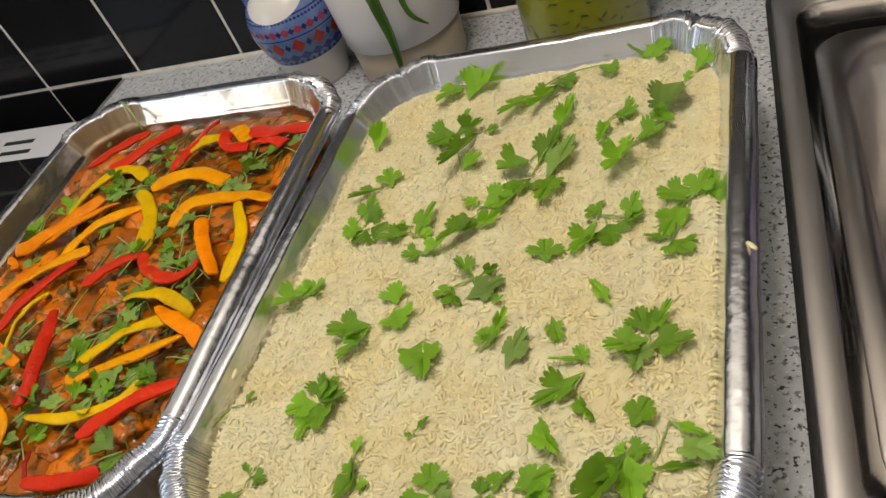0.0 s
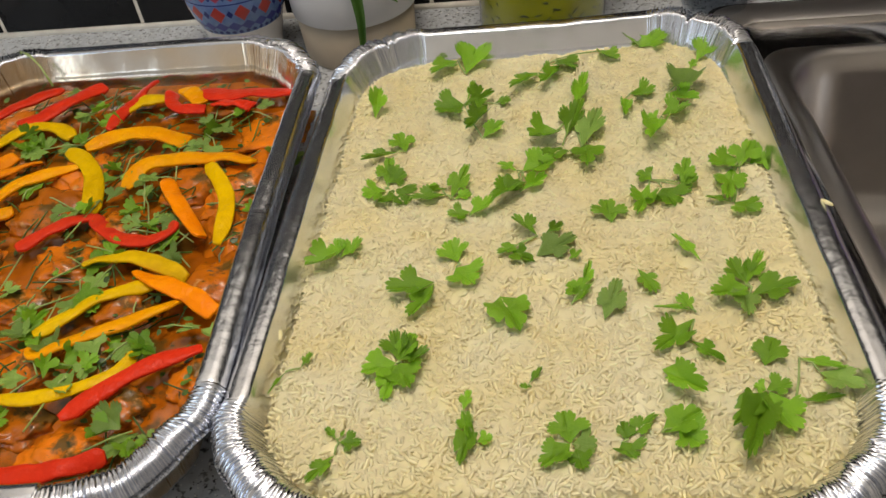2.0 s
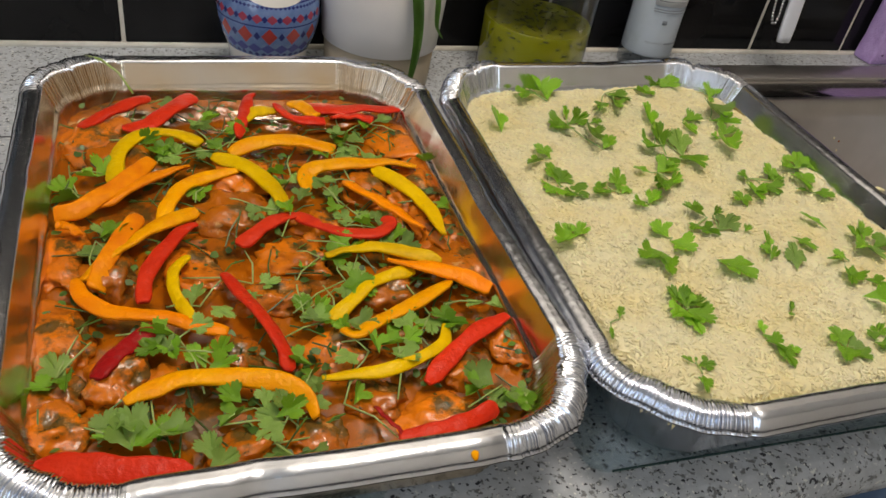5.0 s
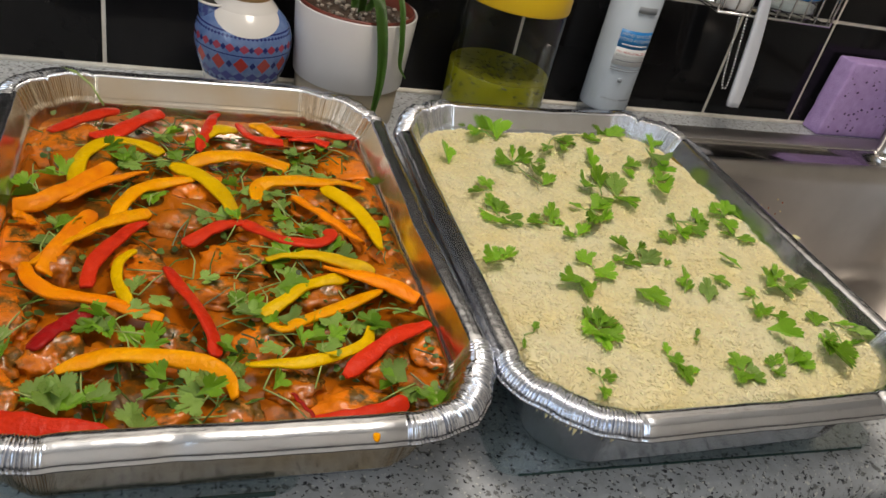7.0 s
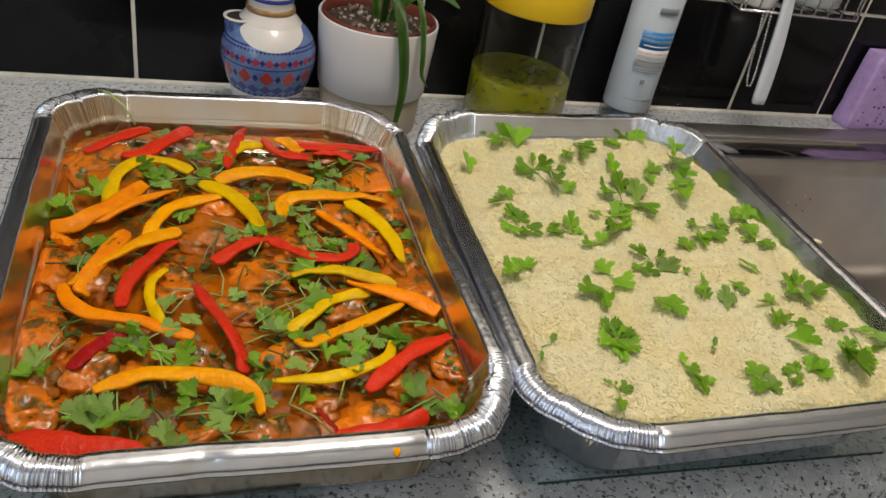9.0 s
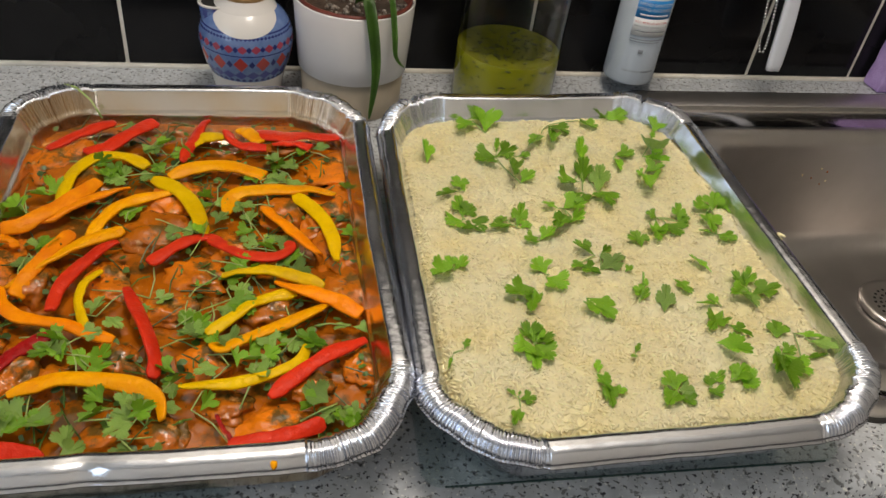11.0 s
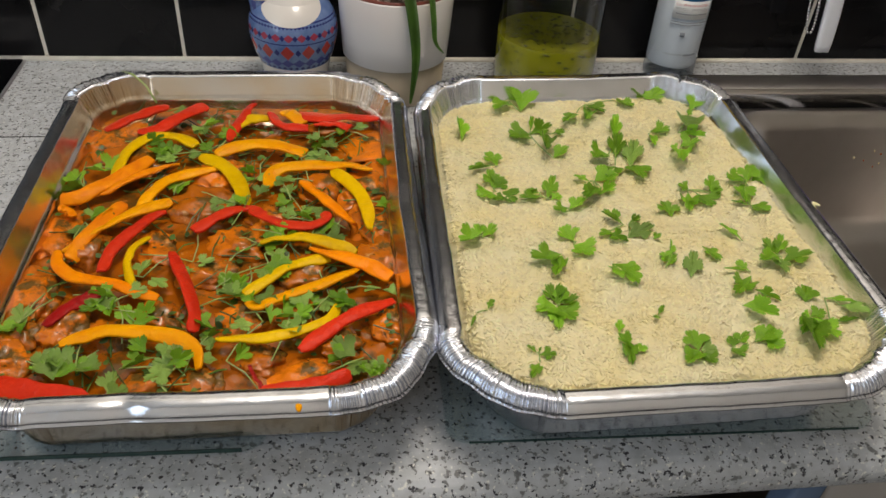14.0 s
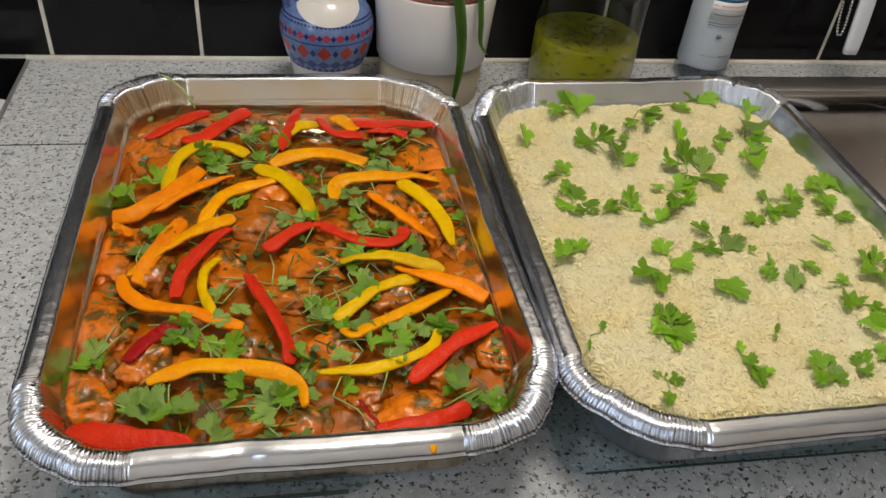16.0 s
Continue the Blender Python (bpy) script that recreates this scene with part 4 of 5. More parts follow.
pepper_strip("amber", 0.0091, (-0.1180, -0.4700), (-0.1130, -0.4760), (-0.0940, -0.4670), (-0.0740, -0.4560), (-0.0470, -0.4380))
pepper_strip("yellow", 0.0064, (-0.1370, -0.5030), (-0.1180, -0.5040), (-0.0980, -0.5040), (-0.0810, -0.4970), (-0.0670, -0.4880), (-0.0610, -0.4750))
pepper_strip("red", 0.0092, (-0.0850, -0.5160), (-0.0720, -0.5040), (-0.0560, -0.4920), (-0.0400, -0.4820), (-0.0240, -0.4750))
pepper_strip("yellow", 0.0067, (-0.1940, -0.3970), (-0.2020, -0.4090), (-0.2040, -0.4250), (-0.2000, -0.4410), (-0.1960, -0.4520))
pepper_strip("red", 0.0089, (-0.1760, -0.4150), (-0.1680, -0.4330), (-0.1620, -0.4490), (-0.1550, -0.4690), (-0.1510, -0.4830), (-0.1530, -0.4960))
pepper_strip("crimson", 0.0092, (-0.2140, -0.4550), (-0.2250, -0.4650), (-0.2350, -0.4760), (-0.2420, -0.4860))
pepper_strip("amber", 0.0089, (-0.2290, -0.5030), (-0.2180, -0.4980), (-0.2030, -0.4940), (-0.1810, -0.4970), (-0.1590, -0.5040), (-0.1470, -0.5140), (-0.1440, -0.5270))
pepper_strip("red", 0.0130, (-0.2650, -0.5320), (-0.2470, -0.5370), (-0.2270, -0.5430), (-0.2020, -0.5490))
pepper_strip("red", 0.0085, (-0.1080, -0.5460), (-0.0880, -0.5460), (-0.0720, -0.5430), (-0.0540, -0.5370))
pepper_strip("crimson", 0.0024, (-0.1150, -0.5250), (-0.1110, -0.5360), (-0.1050, -0.5450))
pepper_strip("orange", 0.0059, (-0.2650, -0.3600), (-0.2580, -0.3630), (-0.2520, -0.3690))
herb_sprig(-0.244, -0.374, 3, 0)
herb_sprig(-0.177, -0.237, 3, 1)
herb_sprig(-0.196, -0.282, 4, 2)
herb_sprig(-0.254, -0.331, 2, 3)
herb_sprig(-0.168, -0.279, 2, 4)
herb_sprig(-0.075, -0.260, 4, 5)
herb_sprig(-0.048, -0.249, 2, 6)
herb_sprig(-0.090, -0.294, 3, 7)
herb_sprig(-0.122, -0.316, 3, 8)
herb_sprig(-0.094, -0.352, 2, 9)
herb_sprig(-0.128, -0.346, 2, 10)
herb_sprig(-0.086, -0.369, 2, 11)
herb_sprig(-0.067, -0.394, 3, 12)
herb_sprig(-0.030, -0.357, 1, 13)
herb_sprig(-0.064, -0.295, 2, 14)
herb_sprig(-0.119, -0.404, 2, 15)
herb_sprig(-0.093, -0.399, 2, 16)
herb_sprig(-0.109, -0.429, 4, 17)
herb_sprig(-0.137, -0.452, 4, 18)
herb_sprig(-0.121, -0.460, 4, 19)
herb_sprig(-0.161, -0.424, 2, 20)
herb_sprig(-0.204, -0.461, 4, 21)
herb_sprig(-0.210, -0.471, 3, 22)
herb_sprig(-0.187, -0.484, 3, 23)
herb_sprig(-0.191, -0.441, 2, 24)
herb_sprig(-0.179, -0.324, 1, 25)
herb_sprig(-0.259, -0.481, 3, 26)
herb_sprig(-0.240, -0.522, 1, 27)
herb_sprig(-0.216, -0.522, 4, 28)
herb_sprig(-0.225, -0.526, 3, 29)
herb_sprig(-0.172, -0.515, 3, 30)
herb_sprig(-0.159, -0.528, 4, 31)
herb_sprig(-0.157, -0.546, 3, 32)
herb_sprig(-0.190, -0.541, 3, 33)
herb_sprig(-0.129, -0.520, 2, 34)
herb_sprig(-0.140, -0.495, 3, 35)
herb_sprig(-0.109, -0.488, 2, 36)
herb_sprig(-0.067, -0.463, 4, 37)
herb_sprig(-0.081, -0.480, 3, 38)
herb_sprig(-0.054, -0.469, 2, 39)
herb_sprig(-0.032, -0.457, 2, 40)
herb_sprig(-0.092, -0.483, 3, 41)
herb_sprig(-0.046, -0.523, 4, 42)
herb_sprig(-0.035, -0.529, 2, 43)
herb_sprig(-0.105, -0.326, 2, 44)
herb_sprig(-0.211, -0.209, 1, 45)
herb_sprig(-0.217, -0.269, 2, 46)
herb_sprig(-0.150, -0.250, 2, 47)
herb_sprig(-0.241, -0.303, 2, 48)
herb_sprig(-0.148, -0.350, 2, 49)
herb_sprig(-0.075, -0.381, 2, 50)
herb_sprig(-0.012, -0.313, 2, 51)


# ---- cooker, sink ----
def cooker():
    ck = thing("cooker", -0.709, -0.365, 0, "white cooker with black glass hob beside the worktop", "cooker")
    part("body", box(-0.298, 0.298, -0.29, 0.29, 0.0, 0.872, 0.004), M_WHITE_ENAMEL, ck)
    bm = bmesh.new()
    top = part("hob_frame", box(-0.3, 0.3, -0.298, 0.298, 0.872, 0.892, 0.006, 3, bm), M_WHITE_ENAMEL, ck, "white enamel hob surround")
    part("hob_glass", box(-0.285, 0.285, -0.29, 0.228, 0.8925, 0.8945, 0.0008, 1), M_HOBGLASS, ck, "black glass hob", smooth=False)
    for i in range(8):
        for j in range(2):
            x = 0.205 - 0.062 * i - 0.008 * j
            part("vent_slot", box(x - 0.024, x + 0.024, 0.243 + 0.02 * j, 0.250 + 0.02 * j, 0.8921, 0.8925), M_DARK, ck, "dark vent slot", smooth=False)


cooker()


def sink():
    sk = thing("kitchen_sink", 0.60, -0.285, COUNTER, "inset stainless steel kitchen sink with rounded bowl", "sink")

    def shell(name, rings, mat, label="", cap=False):
        bm = bmesh.new()
        rows = []
        for x0, x1, y0, y1, r, z in rings:
            ring = rounded_rect((x1 - x0) / 2, (y1 - y0) / 2, r, 14, 16)
            rows.append([bm.verts.new(((x0 + x1) / 2 + p[0] - 0.60, (y0 + y1) / 2 + p[1] + 0.285, z)) for p in ring])
        for a, b in zip(rows, rows[1:]):
            for i in range(len(a)):
                bm.faces.new((a[i], a[(i + 1) % len(a)], b[(i + 1) % len(a)], b[i]))
        if cap:
            bm.faces.new(rows[-1])
        return part(name, bm, mat, sk, label)

    lip, edge = (0.3390, 0.8848, -0.5158, -0.0765, 0.023, 0.0012), (0.3490, 0.8760, -0.5070, -0.1200, 0.030, -0.0012)
    shell("gasket", [(0.3186, 0.9042, -0.5352, -0.0403, 0.028, 0.0002), (0.3186, 0.9042, -0.5352, -0.0403, 0.028, 0.0010), (0.3234, 0.8994, -0.5304, -0.0451, 0.026, 0.0014)], M_DARK, "black rubber gasket round the flange")
    shell("flange", [(0.3228, 0.90, -0.5310, -0.0445, 0.026, 0.0003), (0.3228, 0.90, -0.5310, -0.0445, 0.026, 0.0022), (0.3242, 0.8982, -0.5292, -0.0460, 0.025, 0.0032), (0.3375, 0.886, -0.5170, -0.0745, 0.024, 0.0028), lip], M_STEEL_MATT, "satin steel flange")
    shell("ledge", [lip, (0.3400, 0.8840, -0.5150, -0.0775, 0.022, -0.0010), edge], M_STEEL_BRIGHT, "polished steel ledge")
    shell("bowl", [edge, (0.3500, 0.8740, -0.5060, -0.1210, 0.030, -0.0004), (0.3600, 0.8640, -0.4940, -0.1245, 0.045, -0.0004), (0.3635, 0.8600, -0.4900, -0.1280, 0.050, -0.0012), (0.368, 0.8555, -0.4855, -0.1325, 0.055, -0.005), (0.372, 0.848, -0.478, -0.1375, 0.056, -0.022),
                   (0.384, 0.836, -0.463, -0.146, 0.06, -0.135), (0.394, 0.826, -0.453, -0.156, 0.06, -0.152), (0.412, 0.808, -0.435, -0.174, 0.055, -0.160), (0.50, 0.74, -0.36, -0.22, 0.05, -0.164)], M_STEEL, "", True)
    st = part("strainer", lathe([(0, -0.1585), (0.030, -0.1585), (0.036, -0.1565), (0.043, -0.1560), (0.046, -0.1600), (0.046, -0.163)], 40), M_STEEL, sk, "perforated steel drain strainer")
    st.location = (0.043, 0.021, 0)
    hole = bpy.data.meshes.new("hole")
    hb = lathe([(0, 0.0), (0.0019, 0.0), (0.0019, 0.0004), (0, 0.0004)], 8)
    hb.to_mesh(hole)
    hb.free()
    hole.materials.append(M_DARK)
    for ring, cnt in ((0.007, 6), (0.014, 12), (0.021, 18), (0.028, 22)):
        for k in range(cnt):
            h = new("hole", hole)
            h.parent = st
            h.location = (ring * math.cos(2 * math.pi * k / cnt), ring * math.sin(2 * math.pi * k / cnt), -0.1584)


sink()


def tap():
    t = thing("tap", 0.760, -0.082, COUNTER - 0.010, "short chrome mixer tap standing on the sink ledge", "tap")
    t.matrix_world = pose(0.774, -0.086, COUNTER - 0.0014, 0, -14, 0)
    part("base", lathe([(0, 0), (0.0215, 0), (0.0215, 0.004), (0.0195, 0.006), (0.0185, 0.014), (0.0190, 0.062), (0.0205, 0.064), (0.0205, 0.074), (0.018, 0.077), (0, 0.078)], 40), M_CHROME, t)
    part("spout", tube([(0.01, 0.0, 0.030), (0.06, -0.010, 0.040), (0.12, -0.03, 0.075), (0.17, -0.06, 0.085), (0.19, -0.08, 0.070)], 0.011, 16), M_CHROME, t)


tap()


def washing_machine():
    w = thing("washing_machine", 0.55, -0.303, 0, "pale washing machine with blue-grey edge under the worktop", "washing machine")
    m_body = material("pale_grey_appliance", (0.45, 0.42, 0.40), 0.4, second=(0.41, 0.39, 0.37), scale=10)
    m_edge = material("blue_grey_plastic", (0.16, 0.23, 0.36), 0.25, second=(0.13, 0.19, 0.30), scale=12)
    part("body", box(-0.27, 0.29, -0.265, -0.245, 0.0, 0.853, 0.009, 3), m_body, w)
    part("edge_strip", box(-0.298, -0.272, -0.267, -0.245, 0.02, 0.853, 0.004), m_edge, w, "blue-grey plastic corner strip")


washing_machine()
# the carcass colour is near-black to stand for shade below the worktop
c = thing("base_cabinet", -0.06, -0.29, 0, "base cabinet below the worktop, coloured near-black for the shade there", "cabinet")
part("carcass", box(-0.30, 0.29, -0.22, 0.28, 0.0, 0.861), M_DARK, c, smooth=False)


# ---- things along the wall ----
def shade(m, a, op, b=None):
    """One Math node: op of a and b (sockets or numbers)."""
    n = m.node_tree.nodes.new("ShaderNodeMath")
    n.operation = op
    for i, v in enumerate((a, b)):
        if v is None:
            continue
        if isinstance(v, (int, float)):
            n.inputs[i].default_value = v
        else:
            m.node_tree.links.new(v, n.inputs[i])
    return n.outputs[0]


def vase_paint():
    """Blue glaze with a row of red diamonds, a red floret row and dotted navy rings."""
    m = material("painted_blue_glaze", (0.10, 0.17, 0.38), 0.16, second=(0.15, 0.23, 0.46), scale=120, coat=0.3)
    nt = m.node_tree
    b = nt.nodes["Principled BSDF"]
    base = b.inputs["Base Color"].links[0].from_socket
    co = nt.nodes.new("ShaderNodeTexCoord")
    sep = nt.nodes.new("ShaderNodeSeparateXYZ")
    nt.links.new(co.outputs["Object"], sep.inputs[0])
    ang = shade(m, sep.outputs[1], "ARCTAN2", sep.outputs[0])
    z = sep.outputs[2]

    def motif(count, shift, z0, half_a, half_z, colour, base):
        f = shade(m, shade(m, shade(m, ang, "MULTIPLY", count / (2 * math.pi)), "ADD", shift + 20), "FRACT")
        da = shade(m, shade(m, shade(m, f, "SUBTRACT", 0.5), "ABSOLUTE"), "DIVIDE", half_a)
        dz = shade(m, shade(m, shade(m, z, "SUBTRACT", z0), "ABSOLUTE"), "DIVIDE", half_z)
        on = shade(m, shade(m, da, "ADD", dz), "LESS_THAN", 1.0)
        mx = nt.nodes.new("ShaderNodeMix")
        mx.data_type = "RGBA"
        nt.links.new(on, mx.inputs[0])
        nt.links.new(base, mx.inputs[6])
        mx.inputs[7].default_value = (*colour, 1)
        return mx.outputs[2]

    red, navy = (0.42, 0.045, 0.035), (0.02, 0.03, 0.16)
    base = motif(22, 0.5, 0.0445, 0.55, 0.005, (0.045, 0.06, 0.26), base)
    base = motif(13, 0.0, 0.0575, 0.33, 0.0082, red, base)
    base = motif(13, 0.5, 0.0575, 0.14, 0.0042, navy, base)
    base = motif(22, 0.25, 0.0735, 0.42, 0.0042, (0.34, 0.05, 0.09), base)
    base = motif(22, 0.75, 0.0735, 0.22, 0.0032, navy, base)
    base = motif(70, 0.0, 0.0835, 0.48, 0.0016, navy, base)
    base = motif(1, 0.0, 0.0668, 60.0, 0.0006, navy, base)
    base = motif(1, 0.0, 0.0870, 60.0, 0.0007, navy, base)
    base = motif(40, 0.0, 0.0380, 0.40, 0.0022, navy, base)
    # plain white front running up into the neck
    d = shade(m, shade(m, ang, "ADD", math.pi / 2), "ABSOLUTE")
    on = shade(m, z, "GREATER_THAN", shade(m, shade(m, shade(m, d, "MULTIPLY", d), "MULTIPLY", 0.013), "ADD", 0.084))
    mx = nt.nodes.new("ShaderNodeMix")
    mx.data_type = "RGBA"
    nt.links.new(on, mx.inputs[0])
    nt.links.new(base, mx.inputs[6])
    mx.inputs[7].default_value = (0.71, 0.69, 0.67, 1)
    nt.links.new(mx.outputs[2], b.inputs["Base Color"])
    return m


M_PORCELAIN = material("white_porcelain", (0.72, 0.70, 0.68), 0.18, second=(0.68, 0.66, 0.64), scale=14, coat=0.3)


M_SPOUT = material("plain_blue_glaze", (0.10, 0.17, 0.38), 0.18, second=(0.05, 0.07, 0.26), scale=260, mix=0.9, coat=0.3)


def vase():
    v = thing("vase", -0.1025, -0.064, COUNTER, "small blue and white painted porcelain vase with side spout", "vase", 0)
    part("foot", lathe([(0, 0), (0.030, 0), (0.031, 0.004), (0.0375, 0.0360)], 64), M_PORCELAIN, v, "white porcelain foot")
    part("body", lathe([(0.0375, 0.0358), (0.0418, 0.046), (0.0450, 0.058), (0.0462, 0.068), (0.0455, 0.078), (0.0425, 0.087), (0.0370, 0.095), (0.0305, 0.1010)], 96), vase_paint(), v, "blue glaze with red diamonds")
    part("neck", lathe([(0.0306, 0.1008), (0.0275, 0.1050), (0.0240, 0.1090), (0.0222, 0.1130), (0.0215, 0.118), (0.0225, 0.135), (0.026, 0.143), (0.0245, 0.143), (0.0205, 0.135), (0.0195, 0.118)], 64), M_PORCELAIN, v, "plain white neck")
    part("gilt_band", lathe([(0.0230, 0.1105), (0.0236, 0.1120), (0.0232, 0.1155), (0.0218, 0.1162)], 64), material("worn_gilt", (0.30, 0.16, 0.05), 0.4, 0.3, second=(0.42, 0.28, 0.14), scale=160), v, "worn brown gilt band")
    part("blue_ring", lathe([(0.0219, 0.1225), (0.0225, 0.1230), (0.0228, 0.1260), (0.0222, 0.1266)], 64), material("cobalt_stripe", (0.03, 0.05, 0.30), 0.2, second=(0.04, 0.07, 0.35), scale=80), v, "cobalt blue stripe")
    spout = tube([(-0.020, -0.002, 0.068), (-0.025, -0.002, 0.084), (-0.0275, -0.002, 0.096), (-0.028, -0.002, 0.102)], 0.0150, 28, taper=lambda t: 1.15 - 0.15 * t)
    part("spout", spout, M_SPOUT, v, "blue glazed side spout")
    lip = part("spout_rim", lathe([(0.0145, 0.0), (0.0163, 0.0006), (0.0163, 0.0022), (0.0143, 0.0026), (0.0129, 0.0016)], 40), M_PORCELAIN, v, "white rim of the side spout")
    lip.location = (-0.028, -0.002, 0.1012)
    # flat disc, its near-black colour standing for shade in the opening
    hole = part("spout_mouth", lathe([(0, 0.0), (0.0131, 0.0)], 32), M_DARK, v, "flat near-black disc for the shade inside the side spout")
    hole.location = (-0.028, -0.002, 0.1027)


vase()


def potted_plant():
    p = thing("plant_pot", 0.004, -0.066, COUNTER, "white ceramic plant pot with strap-leaved green houseplant", "plant pot")
    p.scale = (1, 1, 1.075)
    m_low = material("beige_pot_base", (0.50, 0.43, 0.33), 0.5, second=(0.44, 0.38, 0.29), scale=30, bump=0.1)
    m_pot = material("white_glazed_pot", (0.70, 0.69, 0.70), 0.22, second=(0.66, 0.65, 0.66), scale=10)
    m_in = material("terracotta_plastic", (0.16, 0.035, 0.022), 0.45, second=(0.12, 0.028, 0.02), scale=30)
    m_soil = material("potting_soil", (0.035, 0.022, 0.014), 0.95, second=(0.08, 0.055, 0.04), scale=90, bump=0.8, bump_scale=260)
    part("base", lathe([(0, 0), (0.0500, 0), (0.0515, 0.002), (0.0537, 0.0395), (0.02, 0.0395)], 64), m_low, p, "beige lower band of the pot")
    part("body", lathe([(0.0540, 0.0390), (0.0560, 0.0402), (0.0575, 0.060), (0.0605, 0.1055), (0.0598, 0.1070), (0.0580, 0.1060), (0.0570, 0.09)], 72), m_pot, p)
    part("inner_pot", lathe([(0.0555, 0.09), (0.0575, 0.1055), (0.0570, 0.1085), (0.0550, 0.1085), (0.0535, 0.098)], 64), m_in, p, "dark red plastic inner pot")
    bm = bmesh.new()
    bmesh.ops.create_circle(bm, cap_ends=True, segments=40, radius=0.0545)
    bmesh.ops.translate(bm, verts=bm.verts, vec=(0, 0, 0.0985))
    part("soil", bm, m_soil, p, "dark crumbly potting soil")
    rnd = random.Random(5)
    m_grit = material("pale_grit", (0.42, 0.38, 0.33), 0.9, second=(0.10, 0.07, 0.05), scale=120, island=0.5)
    bm = bmesh.new()
    for _ in range(150):
        a, r = rnd.uniform(0, 6.28), 0.052 * math.sqrt(rnd.random())
        s = rnd.uniform(0.001, 0.0032)
        bmesh.ops.create_icosphere(bm, subdivisions=1, radius=s, matrix=Matrix.Translation((r * math.cos(a), r * math.sin(a), 0.0985 + s * 0.5)) @ Matrix.Diagonal((rnd.uniform(0.7, 1.3), rnd.uniform(0.7, 1.3), 0.8, 1)))
    g = part("grit", bm, m_grit, p, "pale grit and bark crumbs", smooth=False)
    g["kind"] = "stuff"
    m_leaf = material("strap_leaf", (0.05, 0.13, 0.015), 0.4, second=(0.08, 0.20, 0.02), scale=50, bump=0.1, bump_scale=300, per_object=0.25)

    def strap(pts, w):
        """A folded strap leaf along a smooth path."""
        ps = [Vector(q) for q in pts]
        fine = []
        for i in range(len(ps) - 1):
            p0, p1, p2, p3 = ps[max(i - 1, 0)], ps[i], ps[i + 1], ps[min(i + 2, len(ps) - 1)]
            for k in range(8):
                t = k / 8
                fine.append(0.5 * ((2 * p1) + (p2 - p0) * t + (2 * p0 - 5 * p1 + 4 * p2 - p3) * t * t + (3 * p1 - p0 - 3 * p2 + p3) * t ** 3))
        fine.append(ps[-1])
        bm = bmesh.new()
        rows = []
        for i, q in enumerate(fine):
            t = i / (len(fine) - 1)
            d = (fine[min(i + 1, len(fine) - 1)] - fine[max(i - 1, 0)]).normalized()
            s = d.cross(Vector((0, -0.7, 0.7))).normalized()
            n = s.cross(d)
            k = w * (0.75 + 0.25 * math.sin(math.pi * t)) * (1 - t ** 6 * 0.8)
            rows.append([bm.verts.new(q + s * k + n * k * 0.18), bm.verts.new(q - n * k * 0.1), bm.verts.new(q - s * k + n * k * 0.18)])
        for a, b in zip(rows, rows[1:]):
            bm.faces.new((a[0], a[1], b[1], b[0]))
            bm.faces.new((a[1], a[2], b[2], b[1]))
        bmesh.ops.solidify(bm, geom=bm.faces, thickness=0.0007)
        part("strap_leaf", bm, m_leaf, p, "long drooping green strap leaf")

    strap([(0.004, 0.0, 0.100), (0.000, -0.030, 0.140), (0.006, -0.058, 0.125), (0.013, -0.066, 0.090), (0.016, -0.0665, 0.055), (0.012, -0.0655, 0.012)], 0.0056)
    strap([(0.012, 0.006, 0.100), (0.020, -0.025, 0.145), (0.028, -0.052, 0.128), (0.033, -0.0585, 0.095), (0.036, -0.0565, 0.072), (0.046, -0.050, 0.058)], 0.0030)
    strap([(0.010, 0.004, 0.100), (0.03, -0.012, 0.130), (0.055, -0.025, 0.136), (0.070, -0.035, 0.130)], 0.0040)
    strap([(0.0, 0.01, 0.100), (-0.01, 0.012, 0.16), (-0.02, 0.016, 0.21)], 0.0050)
    strap([(0.006, 0.008, 0.100), (0.012, 0.012, 0.16), (0.03, 0.016, 0.22)], 0.0050)


potted_plant()


